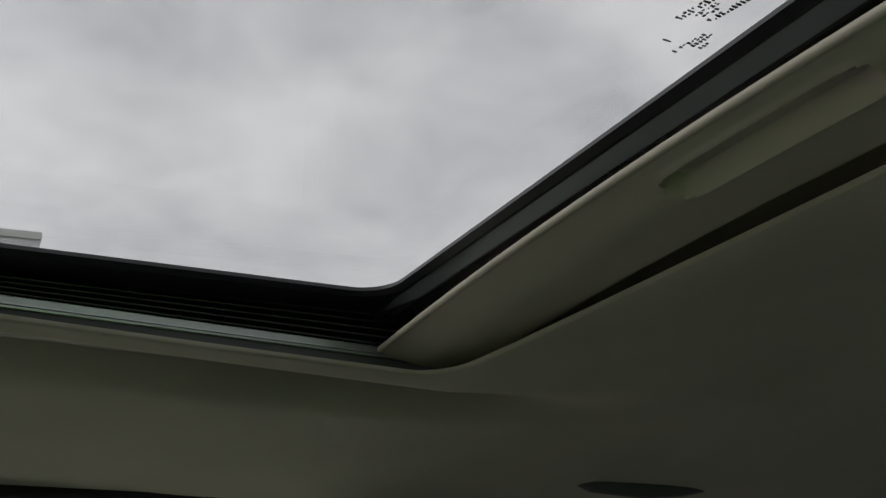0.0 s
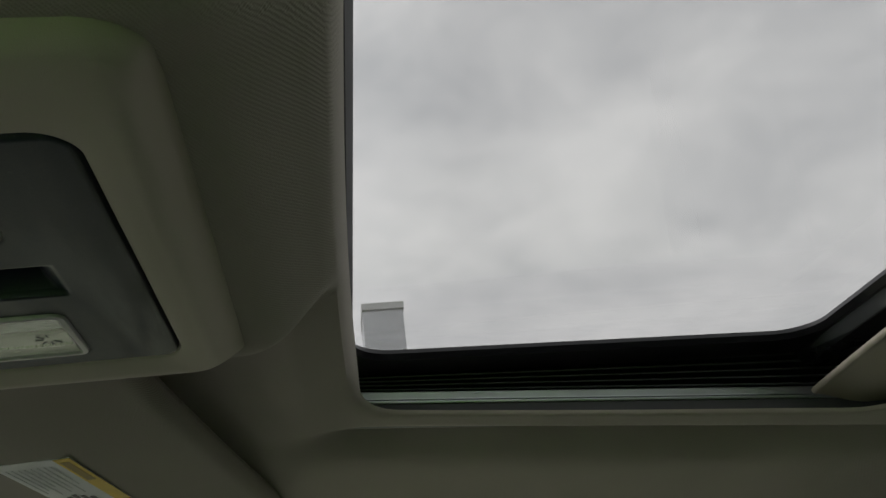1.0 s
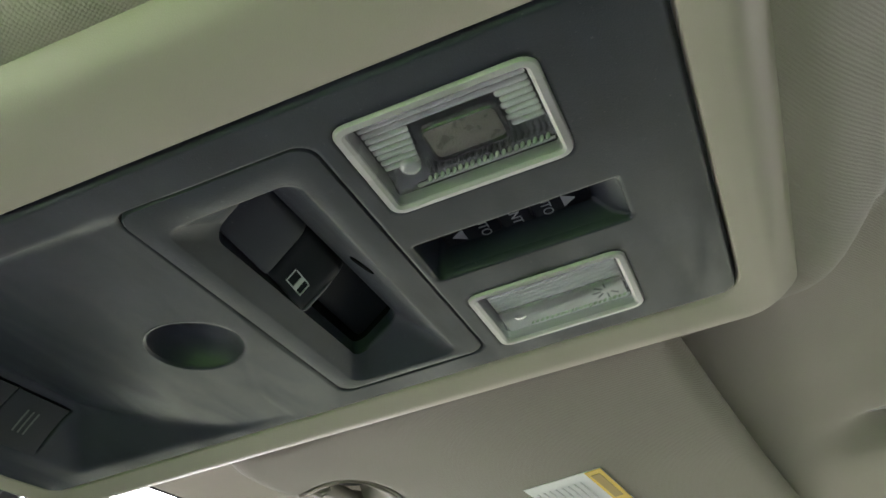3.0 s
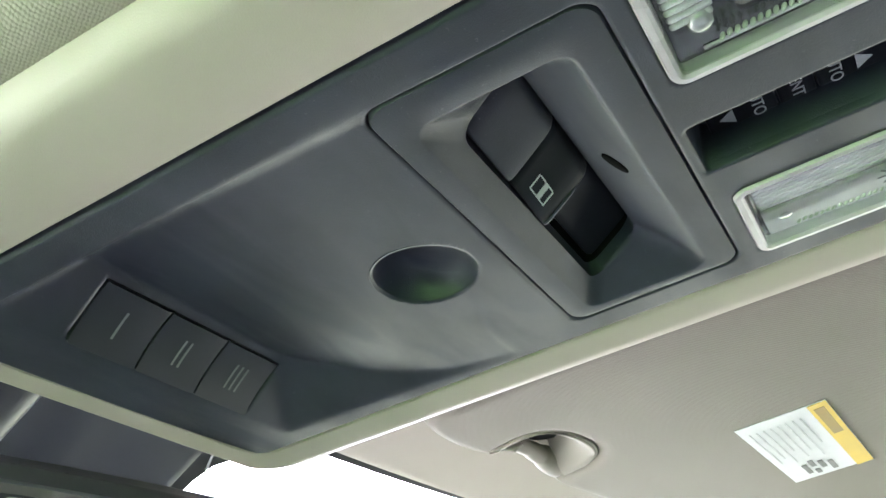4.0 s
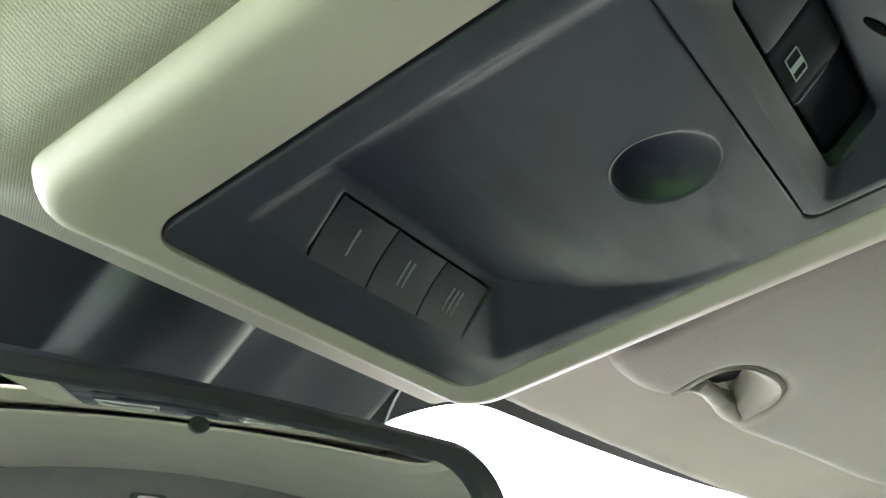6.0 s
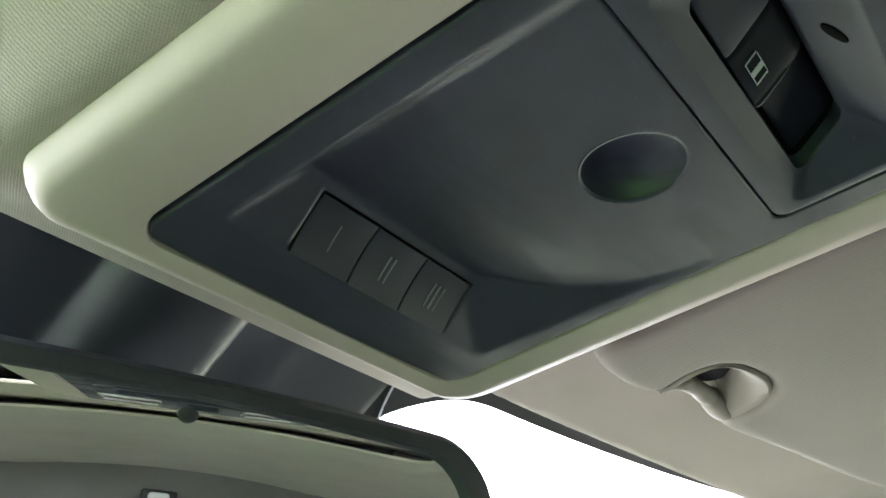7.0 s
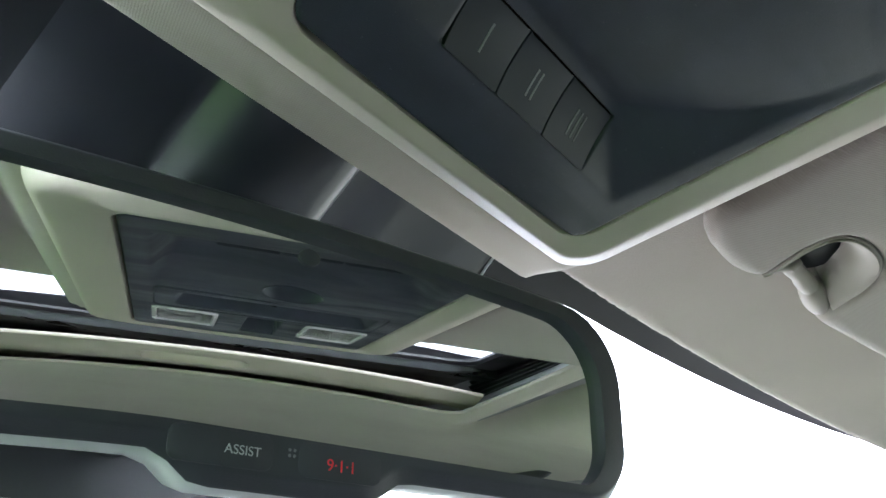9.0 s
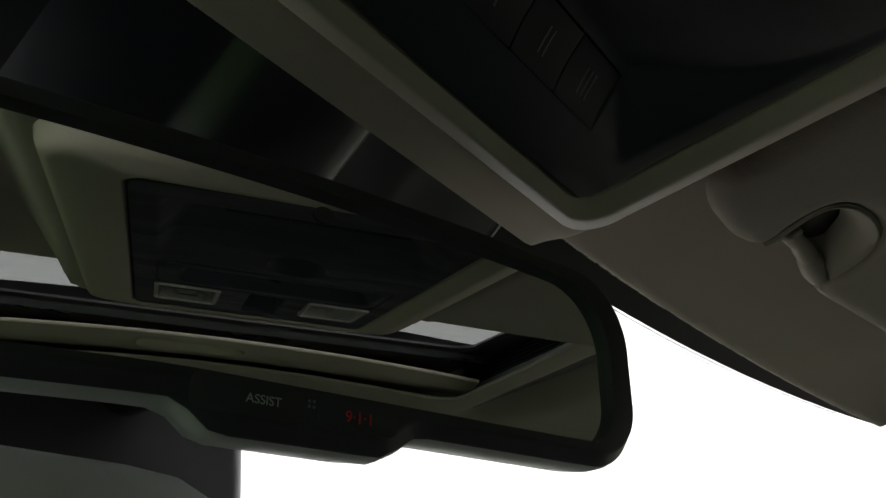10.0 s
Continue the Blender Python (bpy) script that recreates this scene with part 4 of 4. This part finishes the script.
for s0, s1, t0, t1 in ((0.24, 0.30, 0.74, 0.90), (0.34, 0.40, 0.70, 0.80), (0.34, 0.40, 0.86, 0.93), (0.44, 0.50, 0.74, 0.86), (0.54, 0.60, 0.78, 0.93)):
    sticker("symbol_bar", label_quad(s0, s1, t0, t1), 0.0011, INK_DARK)

# ---- windscreen ----
WIND_Y, WIND_Z, WIND_S = 0.222, 0.058, 0.56


def wind(x, y):
    """Place on the inner face of the windscreen; y is that of its middle."""
    return (x, y - 0.20 * max(0.0, abs(x) - 0.12) ** 2, Z + WIND_Z - WIND_S * (y - WIND_Y))


windscreen = thing("windscreen", "raked windscreen with a black printed border along its top", "windscreen", (0, 0.5, Z - 0.2), kind="structure")
gx = spans((-0.72, 0.72, 0.04))
under(part("pane", sheet(gx, spans((0.17, 1.25, 0.06)), wind), GLASS), windscreen)["label"] = "clear windscreen glass"


def frit_line(x):
    a = x if x > 0 else 0.055 - x
    if a < 0.157:
        return min(0.335, 0.250 + (0.157 - a) * 8)
    return 0.2215 + 0.0285 * (max(0.0, 0.235 - a) / 0.078) ** 2.5


def frit(x, t):
    y = 0.17 + (frit_line(x) - 0.17) * t
    p = wind(x, y)
    return (p[0], p[1] - 0.0012, p[2] - 0.0022)


fx = spans((-0.72, -0.24, 0.03), (-0.24, 0.24, 0.003), (0.24, 0.72, 0.03))
under(part("black_border", sheet(fx, spans((0, 1, 0.12)), frit), FRIT), windscreen)["label"] = "glossy black printed border"
dots = bmesh.new()
for row in range(3):
    r = (0.0009, 0.0007, 0.0005)[row]
    for i in range(250):
        x = 0.1575 + i * 0.0022 + (row % 2) * 0.0011 if i < 215 else -0.1035 - (i - 215) * 0.0022 - (row % 2) * 0.0011
        p = wind(x, frit_line(x) + 0.0013 + row * 0.0021)
        n = 6
        vs = [dots.verts.new((p[0] + r * math.cos(k * math.pi / 3), p[1] + r * math.sin(k * math.pi / 3) * 0.87 - 0.0012, p[2] - 0.0022 - r * math.sin(k * math.pi / 3) * 0.49)) for k in range(n)]
        dots.faces.new(vs)
tagged(under(part("border_dots", dots, FRIT, smooth=False), windscreen), kind="stuff")

# ---- rear-view mirror ----
mirror = thing("rear_view_mirror", "black-framed rear-view mirror with assist buttons along its chin", "mirror")
mn = Vector((-0.30510, -0.93338, -0.18897)).normalized()
mu = Vector((0.95, -0.3126, 0)).normalized()
mu = (mu - mn * mu.dot(mn)).normalized()
mv = mn.cross(mu).normalized()
mirror.matrix_world = Matrix.Translation((-0.01, 0.215, 1.64)) @ Matrix((mu, mv, mn)).transposed().to_4x4() @ pose(-0.004, 0, 0, 0, 0, -2.3)
# slide along its normal to the mount
off = -0.50080 - mn.dot(mirror.matrix_world.translation)
mirror.matrix_world = Matrix.Translation(mn * off) @ mirror.matrix_world


def mirror_outline(inset, n=14, crown=0.0035):
    """Outline (u, v) of the housing, shrunk by inset, with the chin bump."""
    hw, top, bot, r = 0.1465 - inset, 0.0530 + crown - inset, -0.0265 + inset, max(0.004, 0.022 - inset * 0.6)
    r_low, r = r, r + 0.010
    pts = []
    for cx, cy, a0 in ((hw - r, top - 0.003 - r, 0), (-hw + r, top - 0.003 - r, 90)):
        for i in range(n + 1):
            a = radians(a0 + 90 * i / n)
            pts.append((cx + r * math.cos(a), cy + r * math.sin(a)))
        if a0 == 0:
            for i in range(1, 20):
                x = (hw - r) * (1 - i / 10)
                pts.append((x, top - 0.003 * (x / (hw - r)) ** 2))
    for cx, cy, a0 in ((-hw + r_low, bot + r_low, 180),):
        for i in range(n + 1):
            a = radians(a0 + 90 * i / n)
            pts.append((cx + r_low * math.cos(a), cy + r_low * math.sin(a)))
    for i in range(1, 40):
        x = (-hw + r_low) + 2 * (hw - r_low) * i / 40
        chin = step(-0.037 + inset, -0.022 + inset, x) * (1 - step(0.030 - inset, 0.047 - inset, x))
        pts.append((x, bot - 0.0085 * chin - 0.0025 * step(-0.03, -0.10, x) * (1 - chin)))
    for i in range(n + 1):
        a = radians(270 + 90 * i / n)
        pts.append((hw - r_low + r_low * math.cos(a), bot + r_low + r_low * math.sin(a)))
    return pts


def mirror_glass(inset, n=14):
    out = []
    for u, v in mirror_outline(0.0065, 14, 0.0):
        low = -0.0188 - 0.0030 * step(-0.03, -0.11, u)
        k = 0.938 * (1 - inset / max(0.02, math.hypot(u, v)))
        out.append((u * k, max(v, low) + (inset if v < 0 else -inset)))
    return out


ring = lambda pts, w: [(u, v, w) for u, v in pts]
part("bezel", loft([ring(mirror_outline(0.0010), -0.0050), ring(mirror_outline(0.0002), -0.0036), ring(mirror_outline(0.0002), -0.0030), ring(mirror_outline(0.0007), -0.0022), ring(mirror_outline(0.0034), 0.0020), ring(mirror_outline(0.0040), 0.0030), ring(mirror_outline(0.0048), 0.0034),
                    ring(mirror_glass(-0.0005), 0.0036), ring(mirror_glass(0.0), 0.0004), ring(mirror_glass(0.0), -0.002)]), BLACK_SOFT, mirror, "black satin bezel with a chin")
part("silvered_glass", loft([ring(mirror_glass(-0.0008), -0.0015), ring(mirror_glass(-0.0008), 0.0)], True, True), MIRROR, mirror, "silvered mirror glass", smooth=False)
part("shell", loft([ring(mirror_outline(0.0004), -0.0045), ring(mirror_outline(-0.0004), -0.0060), ring(mirror_outline(-0.0004), -0.0120), ring(mirror_outline(0.0015), -0.0230), ring(mirror_outline(0.007), -0.0330), ring(mirror_outline(0.016), -0.0390), ring(mirror_outline(0.021), -0.0400)], False, True), GREY_SHELL, mirror, "pale grey back shell")
part("dimming_sensor", slab([(0.005 + 0.0038 * math.cos(k * math.pi / 10), 0.0402 + 0.0030 * math.sin(k * math.pi / 10)) for k in range(20)], 0.0, 0.0012, 0.0006), BLACK_SOFT, mirror, "small round light sensor")
for a, b in ((-0.0340, -0.0030), (0.0050, 0.0330)):
    part("call_button", slab(rounded(a, b, -0.0300, -0.0200, 0.003), 0.0030, 0.0037, 0.0003), BLACK_SOFT, mirror)
lettering("button_lettering", "ASSIST", 0.0038, MARK, Matrix.Translation((-0.0125, -0.0252, 0.0040)), None)
lettering("button_lettering", "9\u00b71\u00b71", 0.0050, RED, Matrix.Translation((0.0190, -0.0258, 0.0040)), None)
for ob in [o for o in scene.objects if o.name.startswith("button_lettering")]:
    ob.parent = mirror
for dx in (0, 0.0016):
    for dy in (0, 0.0016):
        part("microphone_hole", slab([(0.0020 + dx + 0.0005 * math.cos(k), -0.0245 + dy + 0.0005 * math.sin(k)) for k in range(6)], 0.0033, 0.0038, 0.0001), MARK_DIM, mirror)

# ridged cover over the wiring on the glass, above the mirror
cover = thing("sensor_cover", "satin black ridged plastic cover on the windscreen above the mirror", "cover", (-0.02, 0.22, Z))
section = [(-0.092, 0.0024), (-0.088, 0.0036), (-0.060, 0.0042), (-0.040, 0.0048), (-0.0365, 0.0052), (-0.0345, 0.0066), (-0.0325, 0.0090), (-0.0285, 0.0142), (-0.0240, 0.0184), (-0.0190, 0.0214), (-0.0140, 0.0232), (-0.008, 0.0242), (-0.002, 0.0246), (0.010, 0.0247), (0.0175, 0.0244), (0.0235, 0.0234), (0.0285, 0.0212), (0.0320, 0.0178), (0.0335, 0.0140),
           (0.0343, 0.0060), (0.0375, 0.0050), (0.058, 0.0048), (0.070, 0.0056), (0.078, 0.0046), (0.090, 0.0036), (0.105, 0.0032), (0.140, 0.0031), (0.1445, 0.0028), (0.1460, 0.0024)]
bm = bmesh.new()
rows = []
for y in spans((0.196, 0.310, 0.006)):
    row = []
    for x, h in section:
        p = wind(x, y)
        h = 0.0026 + (h - 0.0026) * step(0.180, 0.200, y)
        row.append(bm.verts.new((p[0], p[1] - 0.49 * h, p[2] - 0.87 * h)))
    rows.append(row)
for ra, rb in zip(rows, rows[1:]):
    for i in range(len(ra) - 1):
        bm.faces.new((ra[i], ra[i + 1], rb[i + 1], rb[i]))
under(part("shell", bm, COVER), cover)
# Pale tube paints the light that the cover's right edge catches.
edge_line = [wind(0.1462, y) for y in spans((0.218, 0.250, 0.006))]
under(part("edge_strip", tube([(p[0] + 0.010 * (i / 5) ** 2, p[1] - 0.002, p[2] - 0.0032) for i, p in enumerate(edge_line)], 0.0007, 8), MARK), cover)["label"] = "pale strip painting the light on the cover's edge"

# mount between the mirror and the glass
mount = thing("mirror_mount", "grey plastic cover of the mirror's foot on the windscreen", "mirror mount", (-0.03, 0.31, Z))
rings = []
for z, g in ((0.030, 0.000), (-0.060, -0.001), (-0.125, -0.003), (-0.150, -0.012)):
    rings.append([(x, y, Z + z) for x, y in rounded(-0.100 - g, 0.038 + g, 0.282 - g, 0.345 + g, 0.016)])
under(part("cover", loft(rings, False, True), MOUNT_GREY), mount)["label"] = "grey plastic cover"
rings = []
for z, g in ((-0.150, 0.010), (-0.146, 0.002), (-0.104, 0.0), (-0.094, 0.003), (-0.0885, 0.010), (-0.0865, 0.020)):
    rings.append([(x, y, Z + z - 0.10 * (x + 0.04) ** 2 / 0.06) for x, y in rounded(-0.112 + g, 0.008 - g * 1.5, 0.262 + g * 0.5, 0.300, 0.009)])
under(part("camera_pod", loft(rings, True, True), GREY_SHELL), mount)["label"] = "grey lower pod"
under(part("arm", tube([(-0.020, 0.240, 1.640), (-0.024, 0.262, 1.642), (-0.026, 0.295, 1.648)], [0.010, 0.009, 0.012], 16), BLACK_SOFT), mount)

# ---- rear of the cab ----
lamp = thing("rear_lamp", "small white lamp lens in a dark base on the rear wall", "lamp", (-0.02, -1.62, Z - 0.09))
under(part("base", block(-0.060, 0.020, -1.645, -1.625, Z - 0.118, Z - 0.084, 0.006), BLACK_SOFT), lamp)
under(part("lens", block(-0.044, 0.004, -1.632, -1.616, Z - 0.112, Z - 0.090, 0.007), PAPER), lamp)
handle = thing("grab_handle", "dark grab handle on the roof side above the rear door", "handle", (0.57, -1.02, Z - 0.05))
under(part("bar", tube([(0.585, -0.90, Z - 0.028), (0.575, -0.93, Z - 0.042), (0.572, -1.00, Z - 0.050), (0.572, -1.06, Z - 0.050), (0.575, -1.13, Z - 0.044), (0.585, -1.16, Z - 0.030)], [0.008, 0.011, 0.012, 0.012, 0.011, 0.008], 12), TRIM_DARK), handle)

# ---- closing the cab: sides, doors' windows, dash, rear wall ----
def slab_box(name, x0, x1, y0, y1, z0, z1, mat, label, cat):
    return tagged(part(name, block(x0, x1, y0, y1, z0, z1, 0.004), mat, smooth=False), label, cat, kind="structure")


slab_box("floor", -0.80, 0.80, -1.90, 1.30, 0.45, 0.50, TRIM_DARK, "dark carpeted cab floor", "floor")
for s, n in ((-1, "wall_left"), (1, "wall_right")):
    x0, x1 = sorted((s * 0.72, s * 0.80))
    slab_box(n, x0, x1, -1.90, 1.30, 0.50, 1.33, TRIM_DARK, "dark lower door trim of the cab", "wall")
slab_box("wall_rear", -0.80, 0.80, -1.75, -1.64, 0.50, 1.78, TRIM_GREY, "plain grey rear wall of the cab", "wall")
slab_box("wall_front", -0.80, 0.80, 0.80, 1.30, 0.50, 1.12, SEAT_GREY, "grey dashboard under the windscreen", "dashboard")


def side_frame(s):
    """Door frame: a rail along the roof, a front pillar and posts, round the side glass."""
    bm = loft([[(s * x, y, Z + z) for x, z in ((0.619, -0.0335), (0.626, -0.0420), (0.640, -0.050), (0.690, -0.056), (0.700, -0.02), (0.70, 0.03), (0.655, 0.01), (0.623, -0.020))] for y in [-1.85 + i * 0.2 for i in range(11)]], True, True)
    ob = tagged(part("trim", bm, RUBBER), "black rubber door seal along the roof side", "trim", kind="structure")
    for ya, yb in ((-0.78, -0.64), (-1.85, -1.72)):
        slab_box("wall_post", *sorted((s * 0.66, s * 0.76)), ya, yb, 1.16, Z - 0.055, SEAT_GREY, "plain door post trim", "wall")
    bm = tube([(s * 0.70, -0.05, Z - 0.06), (s * 0.79, 0.50, Z - 0.32), (s * 0.84, 0.98, Z - 0.60)], [0.03, 0.035, 0.05], 12)
    tagged(part("wall_pillar", bm, SEAT_GREY), "beige front pillar trim", "pillar", kind="structure")
    for ya, yb, mat, words in ((-0.66, 0.9, GLASS_SIDE, "green-tinted front side window glass"), (-1.70, -0.76, GLASS_PRIVACY, "dark privacy glass of the rear side window")):
        bm = sheet(spans((ya, yb, 0.3)), spans((1.32, 1.66, 0.0851)), lambda y, z: (s * (0.745 - 0.06 * (z - 1.16)), y, z))
        tagged(part("window_side", bm, mat, smooth=False), words, "window", kind="structure")


for s in (-1, 1):
    side_frame(s)

# ---- outside ----
bm = sheet(spans((-600, 600, 60)), spans((-600, 600, 60)), lambda x, y: (x, y, 0.0))
tagged(part("ground", bm, CONCRETE), "level pale concrete yard reaching the horizon", "ground", kind="structure")
# Unseen sheet, added only to bounce green light up into the cab.
slab_box("lawn", -45, -2.1, -40, 40, -0.05, 0.04, GREEN_BOUNCE, "unseen green ground sheet that bounces green light into the cab", "lawn")
tower = thing("building", "pale grey clad tower block with a flat coping", "building", (30, -3, 0))
under(part("wall", block(29.8, 32.0, -2.92, -1.43, 0, 13.65, 0.02), WALL_PAINT, smooth=False), tower)
under(part("coping", block(29.72, 32.1, -2.96, -1.40, 13.65, 13.92, 0.02), GREY_SHELL, smooth=False), tower)
